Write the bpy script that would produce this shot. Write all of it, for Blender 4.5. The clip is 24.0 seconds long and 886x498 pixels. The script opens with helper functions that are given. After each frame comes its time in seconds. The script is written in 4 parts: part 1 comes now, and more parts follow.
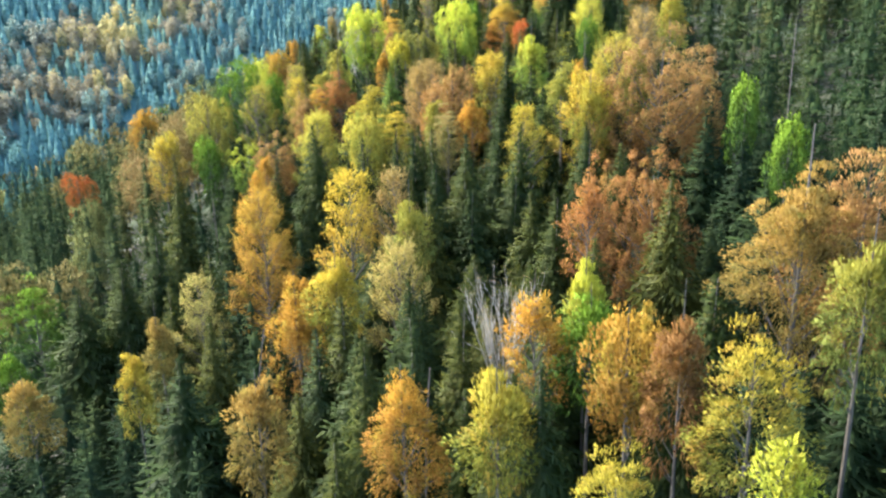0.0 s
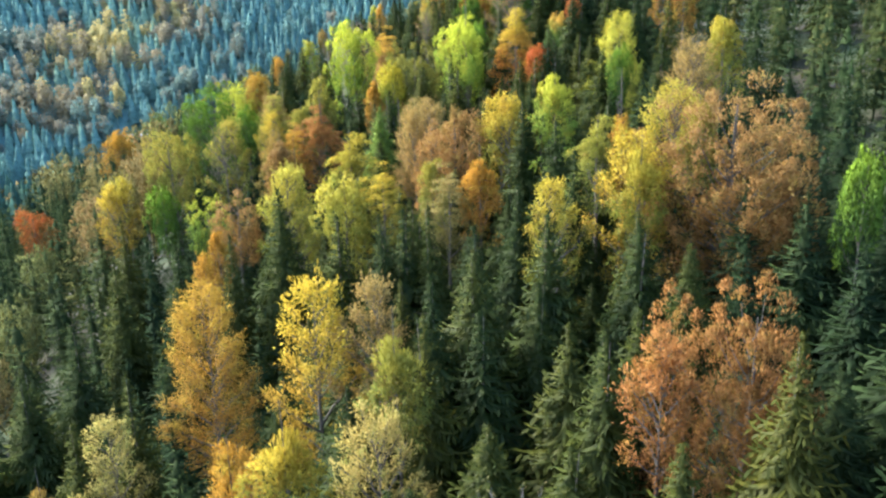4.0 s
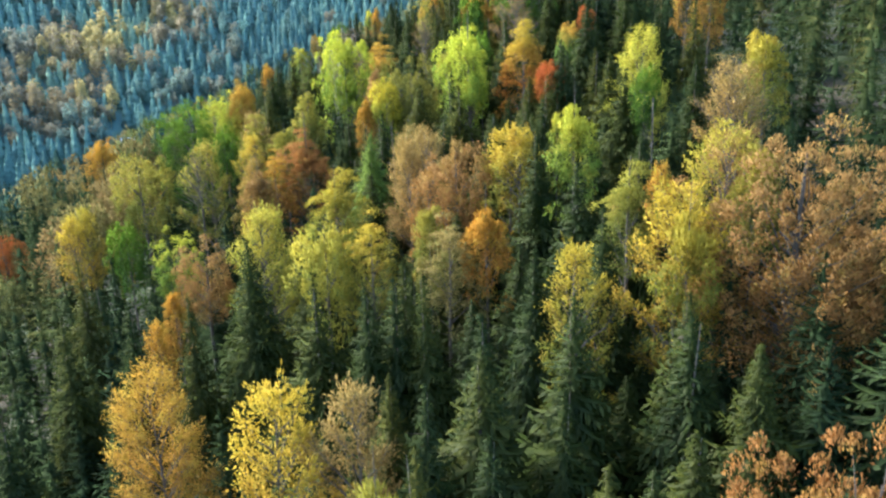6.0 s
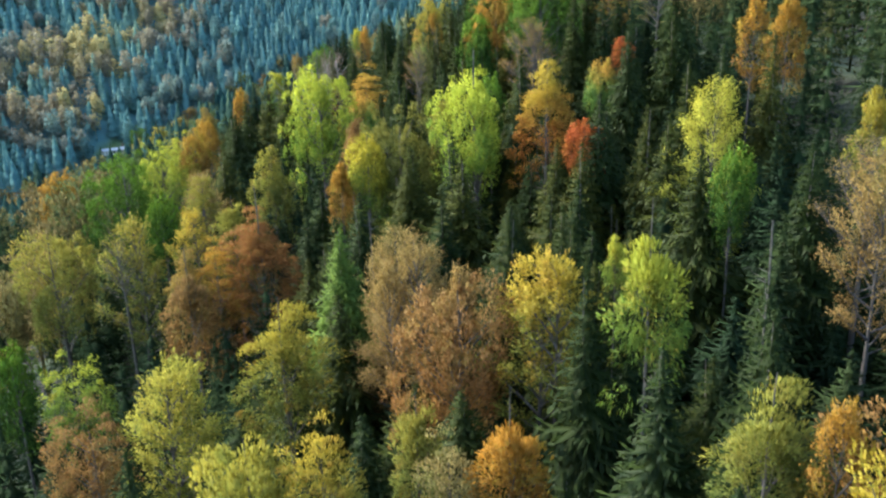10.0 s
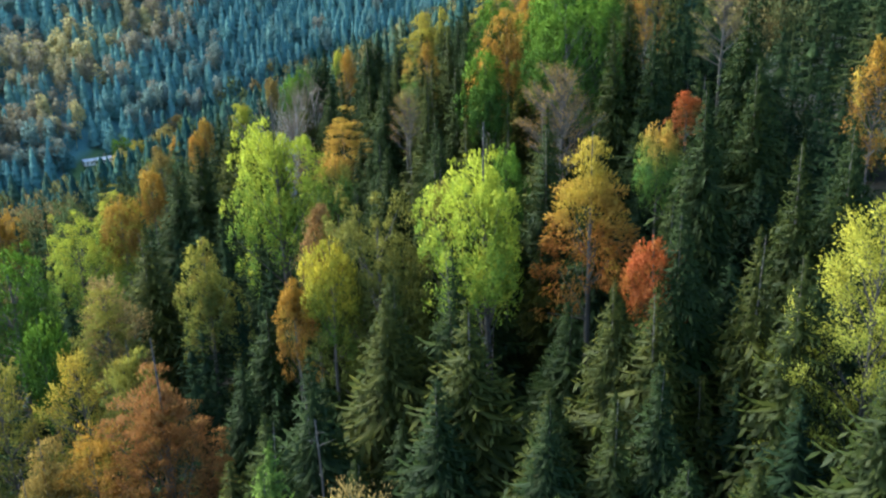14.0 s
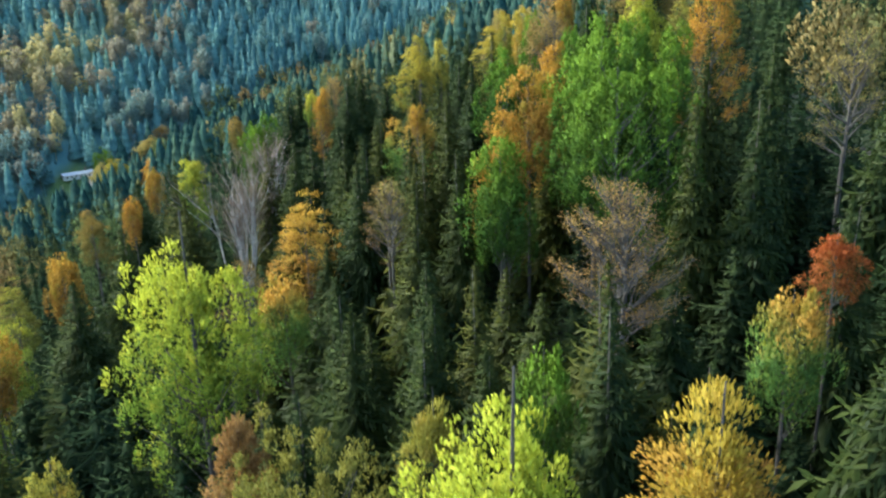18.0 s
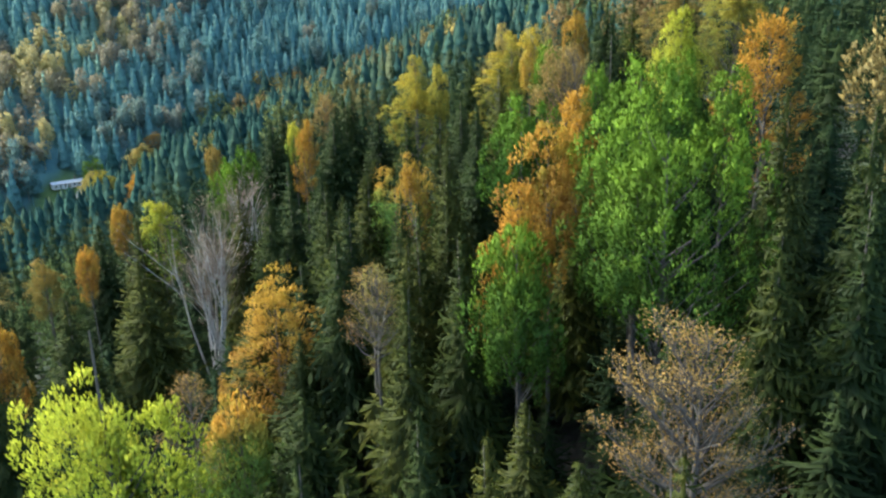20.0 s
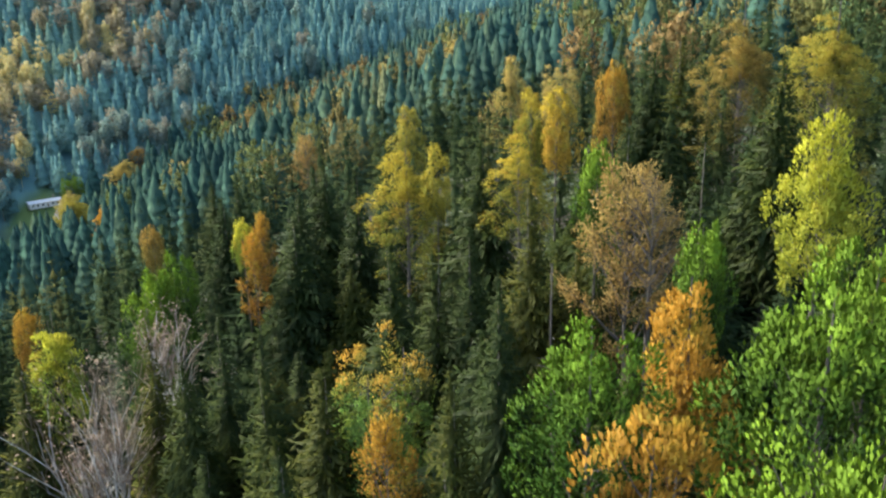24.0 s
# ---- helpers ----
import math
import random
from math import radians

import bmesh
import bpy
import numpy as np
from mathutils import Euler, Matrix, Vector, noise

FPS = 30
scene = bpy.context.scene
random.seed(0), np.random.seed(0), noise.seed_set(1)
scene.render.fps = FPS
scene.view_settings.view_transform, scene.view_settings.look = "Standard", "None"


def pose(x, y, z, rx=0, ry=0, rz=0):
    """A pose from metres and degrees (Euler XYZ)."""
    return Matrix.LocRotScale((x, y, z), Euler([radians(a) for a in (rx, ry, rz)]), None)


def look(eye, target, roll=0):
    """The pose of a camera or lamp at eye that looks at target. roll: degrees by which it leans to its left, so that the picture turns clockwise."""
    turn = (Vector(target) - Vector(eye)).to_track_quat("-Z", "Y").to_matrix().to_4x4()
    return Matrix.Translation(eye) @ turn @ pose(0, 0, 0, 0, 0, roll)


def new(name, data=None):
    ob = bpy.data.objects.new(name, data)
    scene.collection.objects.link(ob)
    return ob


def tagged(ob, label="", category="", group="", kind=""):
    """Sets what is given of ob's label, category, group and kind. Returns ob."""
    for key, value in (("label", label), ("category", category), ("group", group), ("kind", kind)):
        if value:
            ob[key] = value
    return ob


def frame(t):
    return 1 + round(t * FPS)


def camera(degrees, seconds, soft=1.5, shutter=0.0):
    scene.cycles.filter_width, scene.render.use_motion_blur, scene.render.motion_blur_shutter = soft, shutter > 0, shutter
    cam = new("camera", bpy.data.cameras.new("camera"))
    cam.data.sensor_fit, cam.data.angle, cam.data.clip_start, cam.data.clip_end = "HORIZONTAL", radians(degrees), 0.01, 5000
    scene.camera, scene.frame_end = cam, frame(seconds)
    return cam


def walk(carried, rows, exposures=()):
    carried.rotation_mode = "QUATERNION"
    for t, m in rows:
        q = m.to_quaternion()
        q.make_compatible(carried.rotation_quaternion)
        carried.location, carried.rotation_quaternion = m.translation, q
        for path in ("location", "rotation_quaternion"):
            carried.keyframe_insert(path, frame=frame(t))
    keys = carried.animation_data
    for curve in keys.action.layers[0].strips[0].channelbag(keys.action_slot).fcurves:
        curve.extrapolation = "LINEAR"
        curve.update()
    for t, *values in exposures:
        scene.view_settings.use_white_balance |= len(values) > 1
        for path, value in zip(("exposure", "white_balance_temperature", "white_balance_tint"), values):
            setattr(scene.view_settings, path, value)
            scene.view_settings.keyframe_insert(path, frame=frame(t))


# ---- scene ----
cam = camera(57.8, 24.0, soft=2.5)
METRES, EYE, TILT, LEAN, TURN = 180.0, 60.0, -17.0, 1.5, 0.0
ROWS = [
    (0.0, 0.0, 0.0, 0.0, 0.0, 0.0, -0.0),
    (0.5, 0.0001, 0.0154, 0.0071, 0.03, 0.04, 0.02),
    (1.0, 0.0002, 0.0309, 0.0144, 0.06, 0.06, 0.02),
    (1.5, 0.0002, 0.0468, 0.0216, 0.08, 0.09, 0.02),
    (2.0, 0.0004, 0.0627, 0.0285, 0.1, 0.13, 0.0),
    (2.5, 0.0006, 0.0778, 0.0352, 0.1, 0.12, -0.0),
    (4.5, 0.0014, 0.1466, 0.0654, 0.16, -0.01, 0.14),
    (5.0, 0.0015, 0.1649, 0.0734, 0.15, -0.05, 0.14),
    (5.5, 0.0017, 0.1832, 0.0818, 0.17, -0.09, 0.14),
    (6.0, 0.0018, 0.202, 0.0902, 0.19, -0.12, 0.15),
    (6.5, 0.0019, 0.2208, 0.0988, 0.2, -0.12, 0.14),
    (7.0, 0.0019, 0.2397, 0.1074, 0.2, -0.13, 0.16),
    (7.5, 0.002, 0.2589, 0.1158, 0.19, -0.14, 0.14),
    (8.0, 0.0022, 0.2778, 0.1244, 0.2, -0.17, 0.15),
    (8.5, 0.0022, 0.2968, 0.133, 0.19, -0.17, 0.13),
    (9.0, 0.0022, 0.316, 0.1415, 0.19, -0.17, 0.12),
    (9.5, 0.0023, 0.3354, 0.15, 0.18, -0.15, 0.12),
    (10.0, 0.0025, 0.3546, 0.1585, 0.16, -0.13, 0.1),
    (10.5, 0.0026, 0.3738, 0.1673, 0.16, -0.15, 0.14),
    (12.5, 0.0027, 0.4519, 0.2014, 0.09, -0.27, 0.21),
    (13.0, 0.0028, 0.4714, 0.2102, 0.07, -0.29, 0.22),
    (13.5, 0.003, 0.4913, 0.2193, 0.05, -0.31, 0.22),
    (14.0, 0.0033, 0.511, 0.2285, 0.04, -0.36, 0.23),
    (14.5, 0.0034, 0.5306, 0.2376, 0.01, -0.39, 0.23),
    (15.0, 0.0035, 0.5504, 0.2466, 0.0, -0.41, 0.23),
    (15.5, 0.0038, 0.5702, 0.2558, 0.0, -0.42, 0.23),
    (16.0, 0.004, 0.5899, 0.2652, -0.01, -0.44, 0.26),
    (16.5, 0.0043, 0.6098, 0.2746, -0.02, -0.47, 0.3),
    (17.0, 0.0044, 0.6298, 0.284, -0.04, -0.48, 0.27),
    (17.5, 0.0047, 0.6498, 0.2937, -0.03, -0.49, 0.29),
    (18.0, 0.0049, 0.6697, 0.3035, -0.04, -0.47, 0.29),
    (18.5, 0.005, 0.6896, 0.3133, -0.06, -0.46, 0.31),
    (20.5, 0.0052, 0.7687, 0.3518, -0.13, -0.4, 0.19),
    (21.0, 0.0053, 0.7883, 0.3616, -0.14, -0.4, 0.19),
    (21.5, 0.0053, 0.8079, 0.3714, -0.14, -0.4, 0.18),
    (22.0, 0.0054, 0.8277, 0.3811, -0.16, -0.39, 0.17),
    (22.5, 0.0054, 0.8476, 0.391, -0.17, -0.39, 0.17),
    (23.0, 0.0055, 0.8674, 0.401, -0.17, -0.39, 0.2),
    (23.5, 0.0055, 0.8874, 0.4109, -0.18, -0.37, 0.16),
    (24.0, 0.0055, 0.907, 0.4208, -0.19, -0.38, 0.18),
]
walk(cam, [(t, pose(0, 0, EYE, TILT, LEAN, TURN) @ pose(METRES * x, METRES * y, METRES * z, 90 + pitch, roll, yaw)) for t, x, y, z, yaw, pitch, roll in ROWS], exposures=[(0.0, 3.15, 5850, 8), (5.0, 2.88, 5700, 6), (10.0, 2.38, 5500, 4), (14.0, 2.19, 5220, 0), (18.0, 2.32, 5480, 0), (21.0, 2.33, 5800, 2), (24.0, 2.38, 6200, 6)])


# ---- light ----
SUN_AZ, SUN_EL = radians(-66), radians(46)      # azimuth from +y, minus is to the left
world = bpy.data.worlds.new("sky")
scene.world = world
world.use_nodes = True
wn = world.node_tree.nodes
sky = wn.new("ShaderNodeTexSky")
sky.sky_type = "NISHITA"
sky.sun_disc = False
sky.sun_elevation, sky.sun_rotation = SUN_EL, SUN_AZ
sky.air_density, sky.dust_density, sky.ozone_density = 1.0, 3.0, 1.0
world.node_tree.links.new(sky.outputs[0], wn["Background"].inputs[0])
wn["Background"].inputs[1].default_value = 0.15
sun_data = bpy.data.lights.new("sun", "SUN")
sun_data.energy, sun_data.angle, sun_data.color = 1.75, radians(14), (1.0, 0.90, 0.73)
sun = new("sun", sun_data)
sun.matrix_world = look((0, 0, 400), (-math.sin(SUN_AZ) * math.cos(SUN_EL) * 100, -math.cos(SUN_AZ) * math.cos(SUN_EL) * 100, 400 - math.sin(SUN_EL) * 100))


# ---- materials ----
def node_material(name):
    m = bpy.data.materials.new(name)
    m.use_nodes = True
    m.node_tree.nodes.clear()
    return m, m.node_tree.nodes.new, m.node_tree.links.new


def mix_rgb(n, l, fac, a, b, mode="MIX"):
    """A colour mix; a and b are sockets or colours, fac a socket or a number."""
    k = n("ShaderNodeMix")
    k.data_type, k.blend_type = "RGBA", mode
    for i, v in ((0, fac), (6, a), (7, b)):
        if isinstance(v, (int, float)):
            k.inputs[i].default_value = v
        elif isinstance(v, tuple):
            k.inputs[i].default_value = (*v, 1)
        else:
            l(v, k.inputs[i])
    return k.outputs[2]


def ramp(n, l, source, stops):
    k = n("ShaderNodeValToRGB")
    while len(k.color_ramp.elements) < len(stops):
        k.color_ramp.elements.new(1)
    for e, (p, c) in zip(k.color_ramp.elements, stops):
        e.position, e.color = p, (*c, 1)
    l(source, k.inputs[0])
    return k.outputs[0]


def noise_at(n, l, scale, detail=3.0, space="Object"):
    tc, k = n("ShaderNodeTexCoord"), n("ShaderNodeTexNoise")
    k.inputs["Scale"].default_value, k.inputs["Detail"].default_value = scale, detail
    l(tc.outputs[space], k.inputs["Vector"])
    return k.outputs[0]


def leaf_shader(m, n, l, colour, through_part=0.35, rough=0.6, gloss=0.005):
    """Thin leaves: a matt face, light through them, and a little gloss."""
    d, t, g, a, b, out = (n("ShaderNodeBsdfDiffuse"), n("ShaderNodeBsdfTranslucent"), n("ShaderNodeBsdfGlossy"), n("ShaderNodeMixShader"), n("ShaderNodeMixShader"), n("ShaderNodeOutputMaterial"))
    l(colour, d.inputs[0]), l(colour, t.inputs[0])
    g.inputs["Roughness"].default_value = rough
    a.inputs[0].default_value, b.inputs[0].default_value = through_part, gloss
    l(d.outputs[0], a.inputs[1]), l(t.outputs[0], a.inputs[2])
    l(a.outputs[0], b.inputs[1]), l(g.outputs[0], b.inputs[2])
    l(b.outputs[0], out.inputs[0])
    return m


def foliage(name, outer, inner, third, low=0.45, high=0.85, through_part=0.4):
    """Leaves in an outer colour above and an inner below, as they turn or as light falls, flecks of a third, each spray
    a little different.
    """
    m, n, l = node_material(name)
    outer, inner, third = ((0.895 * r, 0.91 * g, 0.95 * b) for r, g, b in (outer, inner, third))
    geo, info = n("ShaderNodeNewGeometry"), n("ShaderNodeObjectInfo")
    tc, sep = n("ShaderNodeTexCoord"), n("ShaderNodeSeparateXYZ")
    l(tc.outputs["Generated"], sep.inputs[0])
    patch = noise_at(n, l, 0.35, 2.0)
    add = n("ShaderNodeMath")
    add.operation = "MULTIPLY_ADD"
    l(patch, add.inputs[0])
    add.inputs[1].default_value = 0.9
    l(sep.outputs[2], add.inputs[2])
    rng = n("ShaderNodeMapRange")
    rng.inputs[1].default_value, rng.inputs[2].default_value = low + 0.45, high + 0.45
    l(add.outputs[0], rng.inputs[0])
    c = mix_rgb(n, l, rng.outputs[0], inner, outer)
    flecks = n("ShaderNodeMapRange")
    flecks.inputs[1].default_value, flecks.inputs[2].default_value = 0.5, 0.75
    l(noise_at(n, l, 0.8, 3.0), flecks.inputs[0])
    c = mix_rgb(n, l, flecks.outputs[0], c, third)
    value = ramp(n, l, geo.outputs["Random Per Island"], [(0.0, (0.7, 0.7, 0.72)), (0.6, (1.0, 1.0, 1.0)), (1.0, (1.25, 1.22, 1.15))])
    c = mix_rgb(n, l, 1.0, c, value, "MULTIPLY")
    own = ramp(n, l, info.outputs["Random"], [(0.0, (0.85, 0.92, 0.9)), (1.0, (1.12, 1.06, 1.0))])
    c = mix_rgb(n, l, 1.0, c, own, "MULTIPLY")
    return leaf_shader(m, n, l, c, through_part)


def needles(name, dark, light):
    """Spruce needles: each spray its own green, brighter sprays among dark ones, a tint of its own for each tree."""
    m, n, l = node_material(name)
    geo, info = n("ShaderNodeNewGeometry"), n("ShaderNodeObjectInfo")
    c = mix_rgb(n, l, geo.outputs["Random Per Island"], dark, light)
    c = mix_rgb(n, l, noise_at(n, l, 0.5, 3.0), c, tuple(v * 0.7 for v in dark))
    own = ramp(n, l, info.outputs["Random"], [(0.0, (0.78, 0.86, 0.9)), (0.4, (1.0, 1.0, 0.9)), (0.75, (1.35, 1.15, 0.85)), (1.0, (2.0, 1.45, 0.95))])
    c = mix_rgb(n, l, 1.0, c, own, "MULTIPLY")
    return leaf_shader(m, n, l, c, 0.2, 0.5, 0.006)


def woods(name, stops, spread=0.35, through_part=0.25, gloss=0.004):
    """Trees of a far wood: each tree takes its colour from its own tint."""
    m, n, l = node_material(name)
    geo, at = n("ShaderNodeNewGeometry"), n("ShaderNodeAttribute")
    at.attribute_name = "tint"
    c = ramp(n, l, at.outputs["Fac"], stops)
    value = ramp(n, l, geo.outputs["Random Per Island"], [(0.0, (1 - spread,) * 3), (1.0, (1 + spread,) * 3)])
    c = mix_rgb(n, l, 1.0, c, value, "MULTIPLY")
    tufts = ramp(n, l, noise_at(n, l, 0.7, 4.0), [(0.3, (0.62, 0.66, 0.72)), (0.7, (1.25, 1.2, 1.1))])
    c = mix_rgb(n, l, 1.0, c, tufts, "MULTIPLY")
    return leaf_shader(m, n, l, c, through_part, 0.6, gloss)


def bark(name, dark, light, scale=3.0):
    m, n, l = node_material(name)
    p, out = n("ShaderNodeBsdfPrincipled"), n("ShaderNodeOutputMaterial")
    fine = noise_at(n, l, scale, 6.0)
    c = ramp(n, l, fine, [(0.35, dark), (0.65, light)])
    c = mix_rgb(n, l, noise_at(n, l, 0.4, 2.0), c, tuple(0.6 * a + 0.4 * b for a, b in zip(dark, light)))
    l(c, p.inputs["Base Color"])
    p.inputs["Roughness"].default_value = 0.9
    bump = n("ShaderNodeBump")
    bump.inputs["Strength"].default_value, bump.inputs["Distance"].default_value = 0.6, 0.05
    l(fine, bump.inputs["Height"]), l(bump.outputs[0], p.inputs["Normal"])
    l(p.outputs[0], out.inputs[0])
    return m


SPRUCE_BARK = bark("spruce_bark", (0.06, 0.045, 0.035), (0.17, 0.14, 0.11))
GREY_BARK = bark("grey_bark", (0.035, 0.029, 0.022), (0.095, 0.08, 0.062))
PALE_BARK = bark("pale_bark", (0.13, 0.12, 0.10), (0.30, 0.28, 0.25))
WHITE_BARK = bark("white_bark", (0.20, 0.18, 0.15), (0.48, 0.45, 0.40))
NEEDLES = needles("spruce_needles", (0.0165, 0.028, 0.0068), (0.045, 0.057, 0.0112))
FRESH = needles("fresh_needles", (0.075, 0.115, 0.018), (0.15, 0.205, 0.030))
LEAVES = {
    "RY": foliage("rust_and_gold_leaves", (0.41, 0.30, 0.032), (0.28, 0.11, 0.022), (0.37, 0.23, 0.028), 0.42, 0.85),
    "YY": foliage("olive_gold_leaves", (0.39, 0.39, 0.033), (0.22, 0.25, 0.028), (0.34, 0.31, 0.03)),
    "GO": foliage("golden_orange_leaves", (0.48, 0.265, 0.035), (0.34, 0.17, 0.03), (0.42, 0.31, 0.038)),
    "Y": foliage("golden_leaves", (0.47, 0.345, 0.034), (0.31, 0.20, 0.028), (0.28, 0.27, 0.032)),
    "PY": foliage("pale_yellow_leaves", (0.40, 0.335, 0.042), (0.25, 0.225, 0.032), (0.185, 0.215, 0.036)),
    "YO": foliage("yellow_olive_leaves", (0.395, 0.310, 0.033), (0.160, 0.165, 0.025), (0.285, 0.160, 0.024)),
    "YG": foliage("yellow_green_leaves", (0.40, 0.40, 0.035), (0.135, 0.195, 0.028), (0.300, 0.225, 0.028)),
    # turning leaves, the inner green darkened further to paint deeper gaps
    "LG": foliage("lime_leaves", (0.39, 0.44, 0.035), (0.15, 0.225, 0.026), (0.40, 0.39, 0.035)),
    "LY": foliage("lemon_leaves", (0.55, 0.48, 0.05), (0.42, 0.4, 0.05), (0.36, 0.38, 0.05)),
    # these don't turn: light tops and dark insides paint sunlit tips and shade
    "G": foliage("green_leaves", (0.135, 0.218, 0.016), (0.042, 0.082, 0.012), (0.105, 0.165, 0.015), 0.45, 0.95, 0.15),
    "O": foliage("orange_leaves", (0.42, 0.220, 0.028), (0.24, 0.125, 0.024), (0.31, 0.25, 0.030)),
    "OG": foliage("orange_topped_leaves", (0.507, 0.272, 0.040), (0.103, 0.175, 0.035), (0.292, 0.301, 0.040), 0.55, 0.9),
    "OT": foliage("tan_orange_leaves", (0.378, 0.291, 0.080), (0.275, 0.213, 0.060), (0.241, 0.262, 0.060)),
    "OB": foliage("rust_olive_leaves", (0.28, 0.18, 0.04), (0.16, 0.12, 0.03), (0.17, 0.16, 0.035)),
    "YR": foliage("yellow_topped_leaves", (0.46, 0.37, 0.028), (0.075, 0.125, 0.02), (0.25, 0.25, 0.025), 0.3, 0.75),
    "OD": foliage("deep_olive_leaves", (0.205, 0.175, 0.030), (0.085, 0.10, 0.020), (0.13, 0.125, 0.024)),
    "OL": foliage("olive_leaves", (0.28, 0.25, 0.036), (0.125, 0.14, 0.028), (0.25, 0.17, 0.030)),
    "B": foliage("rust_brown_leaves", (0.26, 0.15, 0.05), (0.23, 0.12, 0.035), (0.24, 0.18, 0.04)),
    "BT": foliage("dull_brown_leaves", (0.275, 0.213, 0.070), (0.181, 0.155, 0.050), (0.206, 0.213, 0.050)),
    "R": foliage("russet_leaves", (0.33, 0.082, 0.020), (0.23, 0.072, 0.019), (0.29, 0.13, 0.024)),
    "BR": foliage("brick_leaves", (0.27, 0.125, 0.036), (0.19, 0.09, 0.028), (0.24, 0.15, 0.032)),
    "T": foliage("tan_leaves", (0.30, 0.205, 0.06), (0.24, 0.155, 0.05), (0.3, 0.17, 0.05)),
    "GR": foliage("last_brown_leaves", (0.28, 0.25, 0.120), (0.25, 0.21, 0.100), (0.28, 0.20, 0.080)),
    "W": foliage("twig_haze_leaves", (0.24, 0.19, 0.14), (0.20, 0.15, 0.12), (0.26, 0.23, 0.11)),
}
LOOKS = {"GO": "golden orange", "RY": "rust and gold", "YY": "olive gold", "Y": "golden yellow", "PY": "pale yellow", "YO": "yellow and olive", "YG": "yellow-green", "LG": "bright lime green", "LY": "lemon yellow", "G": "still green",
         "O": "bright orange", "OG": "orange-topped green", "OT": "faded orange", "OB": "rust and olive", "YR": "yellow-topped green", "OD": "deep olive", "OL": "dull olive", "B": "rust brown", "BT": "dull brown",
         "R": "russet red", "BR": "brick brown", "T": "thin tan", "GR": "few last brown", "W": "few pale"}
KINDS = {"d": "maple_tree", "a": "birch_tree", "r": "maple_tree", "l": "beech_tree", "t": "aspen_tree", "n": "bare_tree", "b": "bare_birch", "f": "bare_shrub"}
SHAPES = {"d": "broad deep-crowned maple with", "a": "airy birch with", "r": "dense round maple with", "l": "layered beech with", "t": "tall aspen with", "n": "nearly leafless tree with", "b": "clump of white-stemmed birches with", "f": "leafless grey shrub with"}

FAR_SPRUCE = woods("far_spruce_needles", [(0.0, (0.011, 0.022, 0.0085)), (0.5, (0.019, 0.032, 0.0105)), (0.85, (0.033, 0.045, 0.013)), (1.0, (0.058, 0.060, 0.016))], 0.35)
FAR_LEAVES = woods("far_autumn_leaves", [(0.0, (0.06, 0.10, 0.035)), (0.3, (0.11, 0.12, 0.04)), (0.55, (0.15, 0.125, 0.045)), (0.8, (0.18, 0.115, 0.045)), (1.0, (0.17, 0.15, 0.05))], 0.3)
# the far spruce green again, with distance haze mixed in as teal
HAZED_SPRUCE = woods("hazed_spruce_needles", [(0.0, (0.019, 0.049, 0.041)), (0.5, (0.031, 0.066, 0.048)), (0.85, (0.050, 0.080, 0.046)), (1.0, (0.082, 0.092, 0.044))], 0.3)
# aerial haze painted in: the hill's needles are lightened and blued
HILL_SPRUCE = woods("hazed_hill_needles", [(0.0, (0.098, 0.190, 0.176)), (0.4, (0.115, 0.214, 0.188)), (0.75, (0.140, 0.236, 0.184)), (1.0, (0.185, 0.270, 0.180))], 0.15, 0.4, 0.006)
# the hill's leaves carry that haze too, paler and bluer than nearby
HILL_LEAVES = woods("hazed_hill_leaves", [(0.0, (0.11, 0.22, 0.21)), (0.3, (0.15, 0.22, 0.190)), (0.55, (0.225, 0.215, 0.160)), (0.8, (0.29, 0.245, 0.145)), (1.0, (0.45, 0.39, 0.16))], 0.15, 0.4, 0.006)


# ---- the ground: a steep slope down to the left, a valley, and the hill beyond it ----
def smooth_max(a, b, k):
    return 0.5 * (a + b + np.sqrt((a - b) ** 2 + k * k))


def sheet_canopy(x, y):
    """The height of the tree tops, by and large, on a sheet that lies along the shoulder."""
    side = np.where(x > 0, 24 * np.tanh(x / 80), 0.45 * x)
    here = 36 + side - 0.075 * ((y - 240) + np.sqrt((y - 240) ** 2 + 1600))
    here = here + 6.5 * np.exp(-(((x - 12) / 22) ** 2 + ((y - 212) / 26) ** 2)) + 7 * np.exp(-(((x + 38) / 20) ** 2 + ((y - 178) / 26) ** 2))
    here = here + 15.5 * np.exp(-(((x - 126) / 55) ** 2 + ((y - 468) / 60) ** 2))
    here = here + 4 * np.exp(-(((x + 60) / 80) ** 2 + ((y - 500) / 80) ** 2)) - 10 * np.exp(-(((x - 55) / 16) ** 2 + ((y - 135) / 42) ** 2))
    along = (x + 246) * 0.506 + (y - 633) * 0.862
    there = -118 + 0.52 * valley_side(x, y) + 0.16 * np.clip(along - 55, -60, 170)
    there = np.minimum(there, 150 + 0.1 * there)
    return smooth_max(here, there, 20.0)


def valley_side(x, y):
    """Metres beyond the valley's line, on the sheet."""
    return -(x + 246) * 0.862 + (y - 633) * 0.506


# the sheet leans up the mountain
LEANING = np.array((pose(0, 0, 0, -17.0, 1.5) @ pose(0, 0, 0, -24.9).inverted()).to_3x3())
PIVOT = np.array([0.0, 0.0, 60.0])


def on_sheet(x, y):
    """The sheet's own x and y under a place of the world, and the height of the tree tops there."""
    x, y = np.broadcast_arrays(np.asarray(x, float), np.asarray(y, float))
    z = 40 + 0.13 * y
    for _ in range(7):
        q = (np.stack([x, y, z], -1) - PIVOT) @ LEANING + PIVOT
        z = z + sheet_canopy(q[..., 0], q[..., 1]) - q[..., 2]
    return q[..., 0], q[..., 1], z


